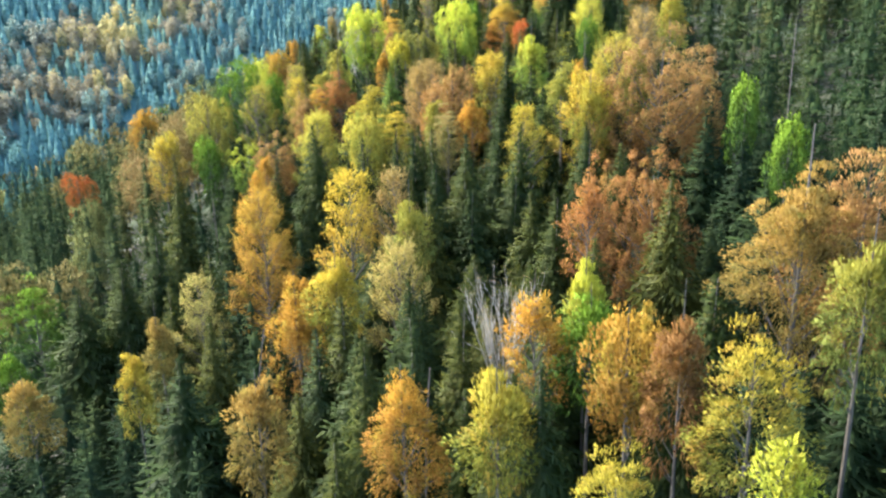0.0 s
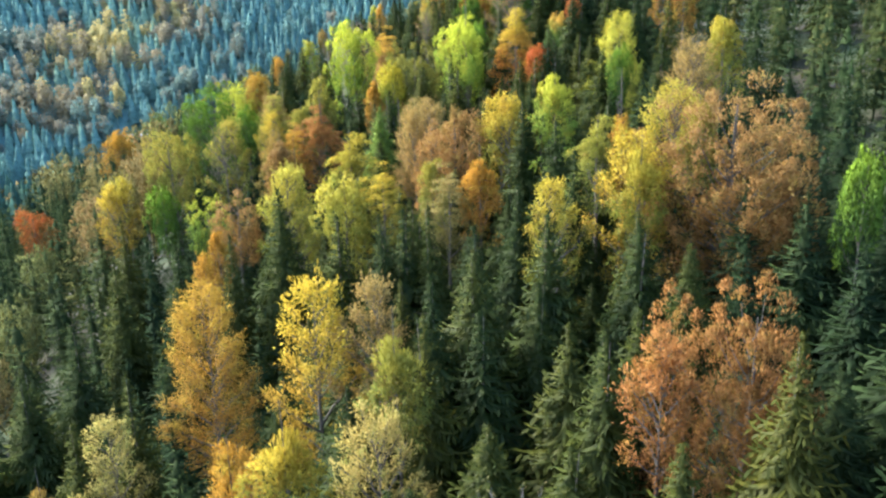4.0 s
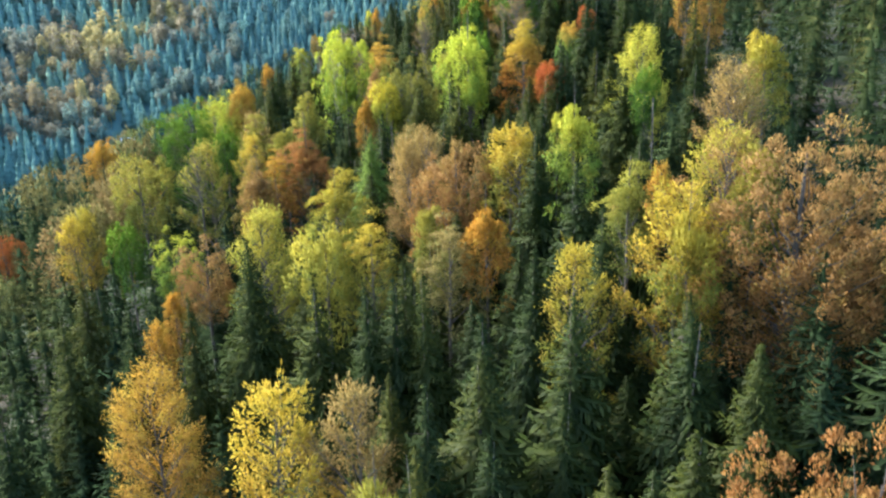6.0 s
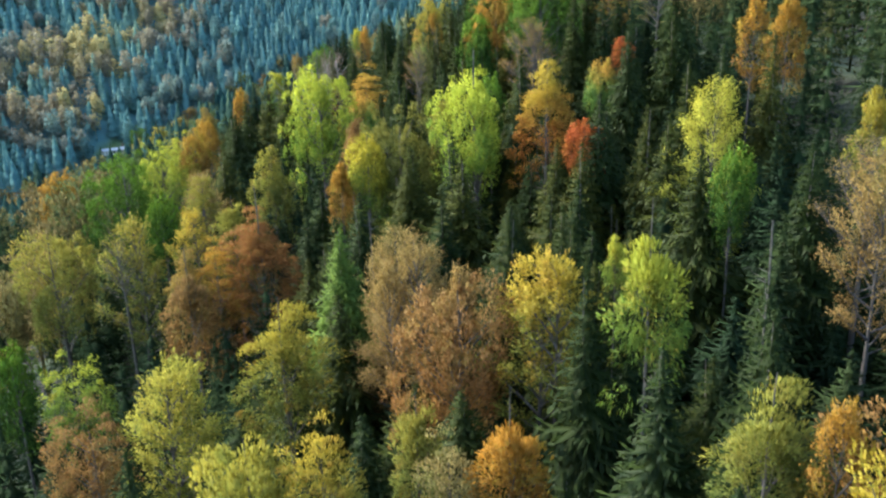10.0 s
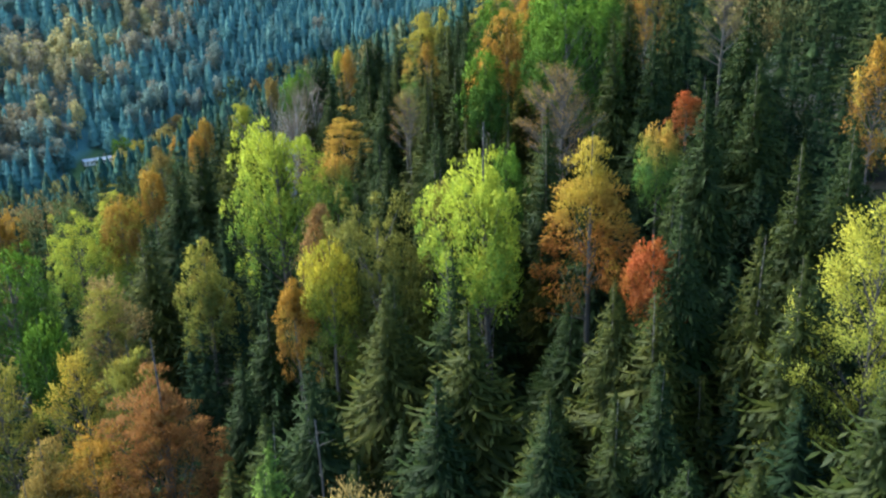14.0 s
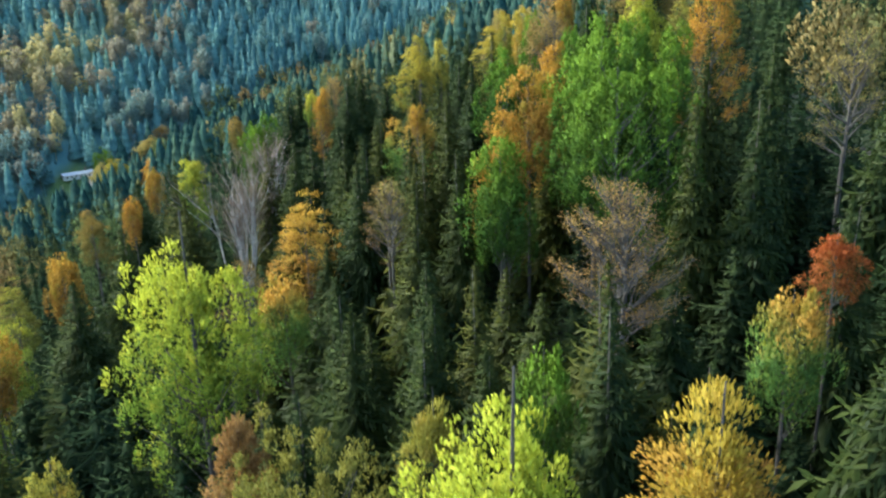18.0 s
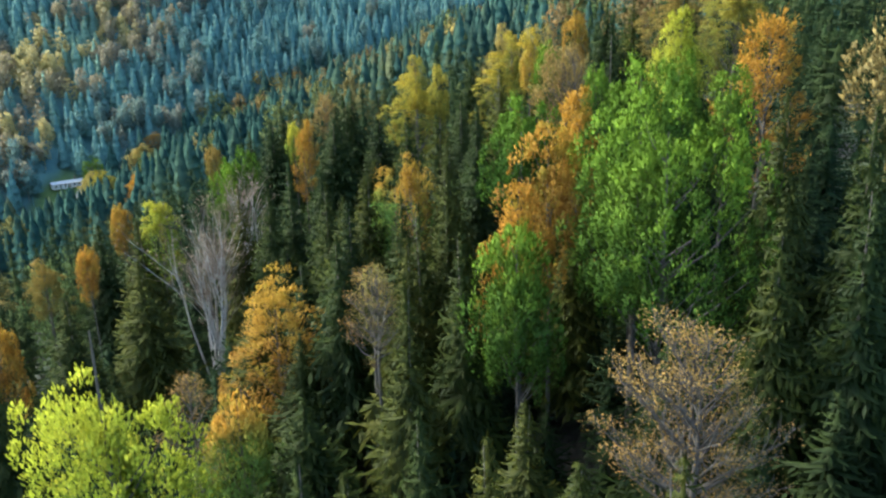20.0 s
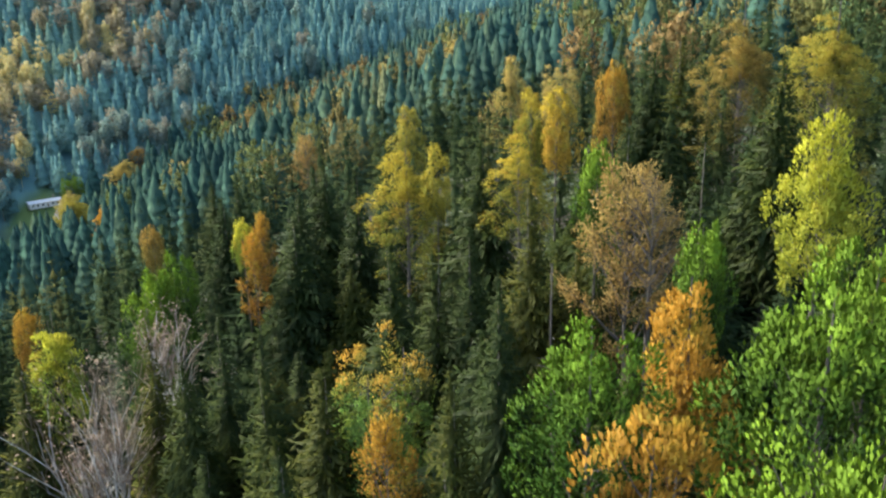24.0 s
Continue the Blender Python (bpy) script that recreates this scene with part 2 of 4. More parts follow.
def canopy(x, y):
    """The height of the tree tops, by and large."""
    return on_sheet(x, y)[2]


def across(x, y):
    """Metres beyond the valley's line."""
    return valley_side(*on_sheet(x, y)[:2])


def stand_height(x, y):
    """How high the wood stands."""
    return 24.0 - 3.0 / (1 + np.exp(-np.clip(across(x, y) - 10, -400, 400) / 15))


def ground_z(x, y):
    x, y = np.asarray(x, float), np.asarray(y, float)
    rough = 1.6 * np.sin(x * 0.06 + 1.3) * np.cos(y * 0.045) + 0.8 * np.sin(x * 0.17 + y * 0.11)
    return canopy(x, y) - stand_height(x, y) + rough


def clearing(x, y):
    """Above 0 where no trees stand: the fields in the valley."""
    x, y, _ = on_sheet(x, y)
    u, v = -(x + 243) * 0.2 + (y - 612) * 0.98, (x + 243) * 0.98 + (y - 612) * 0.2
    return 1 - ((u / 60) ** 2 + (v / 15) ** 2)


def link_mesh(name, verts, faces, material, parent=None, tint=None, normals=None):
    me = bpy.data.meshes.new(name)
    verts, faces = np.asarray(verts, np.float32), np.asarray(faces, np.int32)
    k = faces.shape[1]
    me.vertices.add(len(verts)), me.loops.add(faces.size), me.polygons.add(len(faces))
    me.vertices.foreach_set("co", verts.ravel())
    me.loops.foreach_set("vertex_index", faces.ravel())
    me.polygons.foreach_set("loop_start", np.arange(0, faces.size, k, dtype=np.int32))
    me.update(calc_edges=True)
    if tint is not None:
        me.attributes.new("tint", "FLOAT", "POINT").data.foreach_set("value", np.asarray(tint, np.float32))
    if normals is not None:
        normals = normals / (np.linalg.norm(normals, axis=1)[:, None] + 1e-9)
        me.attributes.new("custom_normal", "FLOAT_VECTOR", "POINT").data.foreach_set("vector", np.asarray(normals, np.float32).ravel())
    me.materials.append(material)
    ob = new(name, me)
    ob.parent = parent
    return ob


def stretched(lo, hi, a, b, fine, coarse):
    """Grid lines from lo to hi, fine from a to b and ever wider outside."""
    mid = list(np.arange(a, b, fine))
    left, right, step = [], [], coarse
    p = a
    while p > lo:
        p -= step
        step *= 1.15
        left.append(p)
    p, step = b, coarse
    while p < hi:
        right.append(p)
        p += step
        step *= 1.15
    return np.array(left[::-1] + mid + right)


def build_ground():
    m, n, l = node_material("forest_floor")
    p, out = n("ShaderNodeBsdfPrincipled"), n("ShaderNodeOutputMaterial")
    litter = ramp(n, l, noise_at(n, l, 0.9, 8.0), [(0.3, (0.010, 0.010, 0.006)), (0.55, (0.024, 0.021, 0.011)), (0.75, (0.045, 0.032, 0.014))])
    litter = mix_rgb(n, l, ramp(n, l, noise_at(n, l, 0.06, 4.0), [(0.45, (0, 0, 0)), (0.6, (1, 1, 1))]), litter, (0.03, 0.045, 0.014))
    grass = ramp(n, l, noise_at(n, l, 0.25, 6.0), [(0.3, (0.05, 0.085, 0.018)), (0.7, (0.085, 0.12, 0.026))])
    at = n("ShaderNodeAttribute")
    at.attribute_name = "tint"
    # haze painted on the floor beyond the valley: gaps there stay light teal
    haze_floor = ramp(n, l, noise_at(n, l, 0.12, 6.0), [(0.35, (0.06, 0.13, 0.13)), (0.6, (0.08, 0.16, 0.145)), (0.75, (0.14, 0.18, 0.13))])
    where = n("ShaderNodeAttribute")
    where.attribute_name = "haze_floor"
    litter = mix_rgb(n, l, where.outputs["Fac"], litter, haze_floor)
    l(mix_rgb(n, l, at.outputs["Fac"], litter, grass), p.inputs["Base Color"])
    p.inputs["Roughness"].default_value = 0.95
    bump = n("ShaderNodeBump")
    bump.inputs["Strength"].default_value, bump.inputs["Distance"].default_value = 0.8, 0.3
    l(noise_at(n, l, 1.5, 6.0), bump.inputs["Height"]), l(bump.outputs[0], p.inputs["Normal"])
    l(p.outputs[0], out.inputs[0])
    gx, gy = stretched(-3600, 3600, -420, 240, 6, 8), stretched(-900, 4600, -20, 760, 6, 8)
    X, Y = np.meshgrid(gx, gy)
    V = np.stack([X, Y, ground_z(X, Y)], -1).reshape(-1, 3)
    w = len(gx)
    i = (np.arange(len(gy) - 1)[:, None] * w + np.arange(w - 1)[None]).ravel()
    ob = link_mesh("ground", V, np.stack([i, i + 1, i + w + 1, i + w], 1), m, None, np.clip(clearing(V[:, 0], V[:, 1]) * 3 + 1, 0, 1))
    ob.data.attributes.new("haze_floor", "FLOAT", "POINT").data.foreach_set("value", np.clip(across(V[:, 0], V[:, 1]) / 25, 0, 1).astype(np.float32))
    ob.data.shade_smooth()
    tagged(ob, "steep forest floor of dark leaf litter with grassy clearings", "ground", kind="structure")


build_ground()


# ---- tree meshes ----
rng = np.random.default_rng(7)
UP = np.array([0.0, 0.0, 1.0])


def unit(v):
    v = np.asarray(v, float)
    return v / (math.sqrt(float(v @ v)) + 1e-9)


class Pile:
    """Quads gathered up for one mesh, each corner with the direction that it is lit from."""

    def __init__(self):
        self.v, self.n, self.f = [], [], []

    def quad(self, corners, normals):
        k = len(self.v)
        a, b, c, d = corners
        face = np.cross(c - a, d - b)
        turned = float(face @ (normals[0] + normals[2])) < 0
        self.v += corners
        self.n += normals
        self.f.append((k, k + 3, k + 2, k + 1) if turned else (k, k + 1, k + 2, k + 3))

    def blade(self, root, way, length, width, up, normal, bend=0.0):
        """A pointed spray from root along way."""
        side = np.cross(way, up)
        side = side * (width * 0.5 / (math.sqrt(float(side @ side)) + 1e-9))
        mid = root + way * (length * 0.5) + UP * (bend * 0.3 * length)
        tip = root + way * length - UP * (bend * length)
        self.quad([root, mid - side, tip, mid + side], [normal] * 4)

    def tube(self, points, radii, sides=5):
        """A round stem through the points."""
        k = len(self.v)
        for i, (p, r) in enumerate(zip(points, radii)):
            d = unit(np.asarray(points[min(i + 1, len(points) - 1)]) - np.asarray(points[max(i - 1, 0)]))
            u = unit(np.cross(d, (0.3, 1, 0.1)))
            w = np.cross(d, u)
            for s in range(sides):
                a = 2 * math.pi * s / sides
                o = u * math.cos(a) + w * math.sin(a)
                self.v.append(np.asarray(p) + r * o)
                self.n.append(o)
        for i in range(len(points) - 1):
            for s in range(sides):
                a, b = k + i * sides + s, k + i * sides + (s + 1) % sides
                self.f.append((a, b, b + sides, a + sides))

    def arrays(self):
        return np.array(self.v, np.float32), np.array(self.n, np.float32), np.array(self.f, np.int32)

    def mesh(self, name, scale=(1, 1, 1), lift=0.0):
        v, n, f = self.arrays()
        v = v * np.array(scale, np.float32) + np.array((0, 0, lift), np.float32)
        ob = link_mesh(name, v, f, SPRUCE_BARK, normals=n)
        me = ob.data
        bpy.data.objects.remove(ob)
        return me


def skirts(p, levels, points, height, reach, crown_from, droop=0.55):
    """Jagged cones one above the other."""
    for i in range(levels):
        h = crown_from + (1 - crown_from) * (1 - (i + 1.0) / levels)
        r, turn = reach(h), rng.uniform(0, 6.28)
        z1, z0 = h * height + min(0.05 * height + 0.6 * r, (1 - h) * height), h * height - droop * r * 0.5
        base = len(p.v)
        p.v.append(np.array([0, 0, z1]))
        p.n.append(UP)
        for k in range(2 * points):
            a = turn + math.pi * k / points
            rr = r * (1.0 if k % 2 else 0.66) * rng.uniform(0.82, 1.18)
            p.v.append(np.array([math.cos(a) * rr, math.sin(a) * rr, z0 - (0.25 * r if k % 2 else 0) + rng.normal(0, 0.1)]))
            p.n.append(unit((math.cos(a), math.sin(a), 0.55)))
        for k in range(points):
            p.f.append((base, base + 1 + (2 * k) % (2 * points), base + 1 + (2 * k + 1) % (2 * points), base + 1 + (2 * k + 2) % (2 * points)))


def spruce_pile(levels, around, fringe, height=26.0, radius=3.4, crown_from=0.2, ragged=0.15, core=0.4, steps=3, tiers=3):
    """The needles of a spruce: whorls of drooping boughs, each a bent roof of sprays with a hanging fringe."""
    p = Pile()

    def reach_at(h):
        rel = min(1.0, (1 - h) / (1 - crown_from))
        return radius * (1 - (1 - rel) ** 1.3) * (1.0 if rel < 0.85 else 1 - 1.2 * (rel - 0.85)) + 0.1, rel
    if core:
        skirts(p, max(4, levels // tiers), 4 if tiers > 2 else 6, height, lambda h: core * reach_at(h)[0], crown_from)
    for up in (np.array([0, 1.0, 0]), np.array([1.0, 0, 0])):
        p.blade(np.array([0, 0, height * 0.95]), UP, height * 0.05, 0.2, up, unit(UP + 0.5 * up))
    for i in range(levels):
        h = crown_from + (1 - crown_from) * (1 - (i + 0.7) / levels)
        reach, rel = reach_at(h)
        count = max(4, round(around * (0.6 + 0.4 * min(1, rel * 3))))
        turn = rng.uniform(0, 6.28)
        for b in range(count):
            a = turn + 6.283 * b / count + rng.normal(0, 0.16)
            r = reach * (1 + rng.normal(0, ragged))
            if rng.random() < 0.07:
                r *= 0.55
            z0 = h * height + rng.normal(0, 0.22)
            out = np.array([math.cos(a), math.sin(a), 0.0])
            cross = np.array([-out[1], out[0], 0.0])
            dip = 0.20 + 0.45 * rel + rng.normal(0, 0.08)

            def along(s):
                return np.array([0, 0, z0]) + out * (r * s) + UP * (r * (0.22 * s - dip * s * s + 0.22 * s ** 4))

            def half_width(s):
                return r * (1.5 / around) * min(1.0, 2.2 * s + 0.15) * max(0.0, 1 - s) ** 0.55 + 0.03
            n0 = unit(out * 0.65 + UP * 0.6 + rng.normal(0, 0.10, 3))
            cuts = [0.12 + 0.88 * (k / steps) for k in range(steps + 1)]
            for sign in (-1, 1):
                n1 = unit(n0 + cross * (0.55 * sign))
                edge = [along(s) + cross * (sign * half_width(s) * rng.uniform(0.8, 1.2)) - UP * (half_width(s) * rng.uniform(0.35, 0.75)) for s in cuts]
                for k in range(steps):
                    p.quad([along(cuts[k]), edge[k], edge[k + 1], along(cuts[k + 1])], [n0, n1, n1, n0])
                many = fringe if r > 0.5 * radius else max(1, fringe // 2)
                for k in range(many):
                    s = 0.2 + 0.75 * (k + rng.random()) / many
                    w = half_width(s)
                    root = along(s) + cross * (sign * w * 0.75) - UP * (0.4 * w)
                    way = unit(out * rng.uniform(0.35, 0.9) + cross * (sign * rng.uniform(0.2, 0.8)) - UP * rng.uniform(0.3, 1.0))
                    size = (0.19 + 0.14 * rng.random()) * r + 0.18
                    p.blade(root, way, size, 0.24 * size + 0.03, UP + cross * (0.5 * sign), unit(n1 + rng.normal(0, 0.2, 3)), 0.1)
            p.blade(along(0.86), unit(along(1.0) - along(0.86) + UP * 0.12), 0.28 * r + 0.12, 0.1 * r + 0.06, UP, n0)
    return p


SPRUCE_H, SPRUCE_R = 26.0, 3.8
SPRUCES = []
for v in range(6):
    crown = spruce_pile(30 + 2 * (v % 3), 12, 5, SPRUCE_H, SPRUCE_R, 0.14 + 0.06 * (v % 3), 0.11 + 0.025 * v)
    trunk = Pile()
    off = rng.normal(0, 0.25, 2)
    trunk.tube([np.array([off[0] * (k / 7) ** 2, off[1] * (k / 7) ** 2, SPRUCE_H * 0.97 * k / 7]) for k in range(8)], [0.27 * (1.35 if k == 0 else 1) * (1 - 0.93 * k / 7) for k in range(8)], 7)
    for k in range(18):                            # dead snags below the crown
        a, z = rng.uniform(0, 6.28), rng.uniform(3, 9)
        w = np.array([math.cos(a), math.sin(a), -0.15])
        trunk.tube([np.array([0, 0, z]), np.array([0, 0, z]) + w * rng.uniform(0.6, 1.6)], [0.035, 0.01], 3)
    SPRUCES.append((trunk.mesh("trunk"), crown.mesh("crown")))


def leafy_piles(kind, R, seed):
    """The wood and the leaves of an airy or bare crown from its lowest limb up: stem, rising limbs, twigs, and sprays of leaves in clumps at their ends."""
    g = np.random.default_rng(seed)
    wood, leaves = Pile(), Pile()
    H = R * {"a": 3.2, "n": 3.0}[kind]
    lobes = [(unit(g.normal(0, 1, 3)), g.uniform(-0.36, 0.34)) for _ in range(16)]

    def envelope(d):
        s = 1.0
        for c, k in lobes:
            s += k * max(0.0, float(d @ c)) ** 4
        return s
    mid, half = H / 2, H / 2
    bow = g.normal(0, 0.06 * R, 2)

    def stem(s):
        return np.array([bow[0] * math.sin(3 * s), bow[1] * math.sin(2.4 * s), s * H])
    thick0 = 0.05 * R
    wood.tube([stem(0.9 * k / 7) for k in range(8)], [thick0 * (1 - 0.88 * k / 7) for k in range(8)], 6)
    limbs = round({"a": 27, "n": 26}[kind] * (0.55 + 0.1 * R) * (1.25 if R > 5 else 1.0))
    clumps = []
    steep = {"a": 1.05, "n": 1.2}[kind]
    for i in range(limbs):
        s = 0.9 * ((i + g.random()) / limbs) ** (1.4 if R > 5 else 1.0) + 0.02
        a = i * 2.4 + g.normal(0, 0.35)
        d = unit((math.cos(a), math.sin(a), steep * (0.35 + 1.1 * s)))
        root, reach = stem(s), 0.0
        while reach < 2.6 * R:
            q = root + d * (reach + 0.25)
            e = np.array([q[0] / R, q[1] / R, (q[2] - mid) / half])
            narrow = 1.0 - 0.35 * max(0, e[2])
            if e[2] < 0 and kind != "n":      # widest low down
                e[2] *= 0.5 if R > 5 else 0.7
            if math.sqrt((e[0] / narrow) ** 2 + (e[1] / narrow) ** 2 + e[2] ** 2) > envelope(unit(e)):
                break
            reach += 0.25
        reach = max(0.6, reach) * g.uniform(0.86, 1.1)
        sag = 0.06
        pts = [root + d * (reach * f) + UP * (sag * reach * f * f) + (g.normal(0, 0.03 * R, 3) if f > 0 else 0) for f in (0, 0.35, 0.7, 1.0)]
        thick = 0.025 + 0.011 * reach if R > 4.5 else 0.03 + 0.018 * reach
        wood.tube(pts, [thick, thick * 0.7, thick * 0.4, 0.012], 4)
        twigs = max(3, round(reach * {"a": 1.9, "n": 2.6}[kind]))
        for j in range(twigs):
            f = 0.22 + 0.78 * (j + g.random()) / twigs
            p0 = pts[0] + (pts[3] - pts[0]) * f
            side = unit(np.cross(d, UP)) * (1 if j % 2 else -1)
            w = unit(d * 0.8 + side * g.uniform(0.3, 1.1) + UP * (g.uniform(-0.25, 0.55) + (0.5 if kind == "n" else 0)))
            length = (0.5 + 0.28 * reach * (1.15 - f)) * g.uniform(0.7, 1.3)
            p1 = p0 + w * length
            wood.tube([p0, (p0 + p1) / 2 + g.normal(0, 0.05, 3), p1], [0.026, 0.018, 0.007], 3)
            clumps.append((p1, w))
            if kind == "n":
                for _ in range(3):
                    w2 = unit(w + g.normal(0, 0.45, 3))
                    q0 = p0 + w * (length * g.uniform(0.3, 0.9))
                    wood.tube([q0, q0 + w2 * (length * g.uniform(0.5, 0.9))], [0.014, 0.005], 3)
            elif f > 0.45:
                clumps.append((p0 + w * (length * 0.4), w))
        clumps.append((pts[3], d))
    per = {"a": 22, "n": 15}[kind]
    flat = {"a": 0.6, "n": 0.5}[kind]
    size = {"a": 0.21, "n": 0.13}[kind] * (0.7 + 0.07 * min(R, 4)) * (0.75 if R > 5 and kind == "a" else 1.0)
    spread = {"a": 0.42, "n": 0.35}[kind] * (0.6 + 0.09 * R)
    heart = np.array([0, 0, 0.42 * H])
    if kind == "a":                                 # pointed sprays that stand out from the twigs' ends
        for c, w in clumps[::2]:
            for _ in range(8):
                q = c + w * (g.uniform(0.1, 0.36) * R * 0.55) + g.normal(0, 0.10, 3)
                n = unit(unit(c - heart) * 0.8 + UP * 0.5 + g.normal(0, 0.2, 3))
                s = size * g.uniform(0.7, 1.2)
                leaves.blade(q, unit(w + UP * 0.45 + g.normal(0, 0.25, 3)), s * 1.9, s * 0.5, unit(UP + g.normal(0, 0.5, 3)), n, 0.05)
    for c, w in clumps:
        outward = unit((c - heart) * np.array([1, 1, 0.7]))
        for _ in range(g.poisson(per * (2.2 if R > 5 else 1.0))):
            off = g.normal(0, 1, 3) * np.array([spread, spread, spread * flat])
            way = unit(unit(off) * 0.6 + w * 0.8 + g.normal(0, 0.4, 3))
            up = unit(UP + g.normal(0, 0.9, 3))
            s = size * g.uniform(0.65, 1.35)
            n = unit(outward * 0.75 + off * (0.55 / spread) + UP * 0.4 + g.normal(0, 0.22, 3))
            leaves.blade(c + off - way * (s * 0.5), way, s * 1.2, s * 0.6, up, n, 0.1)
    # bring the leaves to the named width and height
    v = np.array(leaves.v)
    wide, high = np.percentile(np.hypot(v[:, 0], v[:, 1]), 96), np.percentile(v[:, 2], 99.7)
    k = (R / wide, R / wide, H / high)
    return wood.mesh("branchwork", k), leaves.mesh("crown", k), H, thick0


def tufted_piles(kind, R, seed, tufts=None, each=85, size=None, limbs=True):
    """A dense crown: a dome of leaf tufts, with others inside it, on limbs that rise from the stem."""
    g = np.random.default_rng(seed)
    wood, leaves = Pile(), Pile()
    H = R * {"r": 2.7, "d": 2.5, "l": 2.8, "t": 3.2}[kind]
    belly, low, top_a, top_b = {"r": (0.46, 2.0, 2.0, 0.5), "d": (0.40, 2.8, 2.5, 0.5), "l": (0.34, 2.2, 1.5, 0.75), "t": (0.40, 2.0, 1.6, 0.75)}[kind]
    lobes = [(unit(g.normal(0, 1, 3)), g.uniform(-0.42, 0.26), 4) for _ in range(14)] + [(unit(g.normal(0, 1, 3)), g.uniform(-0.35, 0.22), 24) for _ in range(40)]
    heart = np.array([0, 0, 0.45 * H])
    tufts = tufts or min(400, round(26 + (1.7 if kind == "t" else 2.2) * R * H))
    size = size or (0.15 if kind == "d" else 0.16) + 0.006 * R
    puff = {"t": 0.95, "d": 1.1}.get(kind, 1.15) * math.sqrt(2 * R * H / tufts)

    def shell(a, u):
        """The point of the crown's outside at a bearing and a share of its height."""
        w = (1 - ((u - belly) / (1 - belly)) ** top_a) ** top_b if u > belly else (1 - ((belly - u) / (belly + 0.04)) ** low) ** 0.5
        q = np.array([math.cos(a) * R * w, math.sin(a) * R * w, u * H])
        d = unit((q - heart) / np.array([R, R, 0.5 * H]))
        return heart + (q - heart) * (1 + (1.35 if kind == "t" else 1.0) * sum(k * max(0.0, float(d @ c)) ** e for c, k, e in lobes))
    for i in range(tufts):
        u = 0.05 + 0.93 * (i + g.random()) / tufts
        q = shell(2.39996 * i + g.normal(0, 0.25), u)
        q = heart + (q - heart) * (g.uniform(0.45, 0.7) if i % 4 == 3 else g.uniform(0.70, 1.02))
        d0 = unit((q - heart) / np.array([R, R, 0.6 * H]))
        own = puff * g.uniform(0.6, 1.35)
        squash = np.array([1.2, 1.2, 0.42]) if kind == "l" else np.array([0.85, 0.85, 1.15])
        for _ in range(g.poisson(each * (1.4 if kind == "d" and limbs else 1.0))):
            v = unit(g.normal(0, 1, 3) + d0 * 0.8 + UP * 0.5)
            at = q + v * squash * (own * g.uniform(0.45, 1.05))
            way = unit(d0 * 0.9 + UP * 0.1 + v * 0.5 + g.normal(0, 0.3, 3)) if kind == "l" else unit(v * 0.5 + UP * 0.8 + d0 * 0.2 + g.normal(0, 0.35, 3))
            z = size * g.uniform(0.65, 1.35)
            leaves.blade(at - way * (z * 0.4), way, z * 1.4, z * (0.5 if kind == "l" else 0.6), unit(UP + g.normal(0, 0.8, 3)), unit(v * 0.8 + d0 * 0.25 + UP * 0.3 + g.normal(0, 0.15, 3)), 0.08)
        if limbs and i % 5 == 0:
            root = np.array([0, 0, max(0.0, q[2] - 0.55 * math.hypot(q[0], q[1]) - 0.1 * H)])
            long = float(np.linalg.norm(q - root))
            wood.tube([root, root + (q - root) * 0.5 - UP * (0.06 * long) + g.normal(0, 0.04 * long, 3), q], [0.022 + 0.010 * long, 0.016 + 0.006 * long, 0.012], 4)
    wood.tube([np.array([0.05 * R * math.sin(2.5 * k / 6), 0.04 * R * math.sin(2 * k / 6), 0.9 * H * k / 6]) for k in range(7)], [0.05 * R * (1 - 0.85 * k / 6) for k in range(7)], 6)
    return wood, leaves, H


def tufted(kind, R, seed):
    wood, leaves, H = tufted_piles(kind, R, seed)
    v = np.array(leaves.v)
    wide, high = np.percentile(np.hypot(v[:, 0], v[:, 1]), 95), np.percentile(v[:, 2], 99.6)
    k = (R / wide, R / wide, H / high)
    return wood.mesh("branchwork", k), leaves.mesh("crown", k), H, 0.05 * R


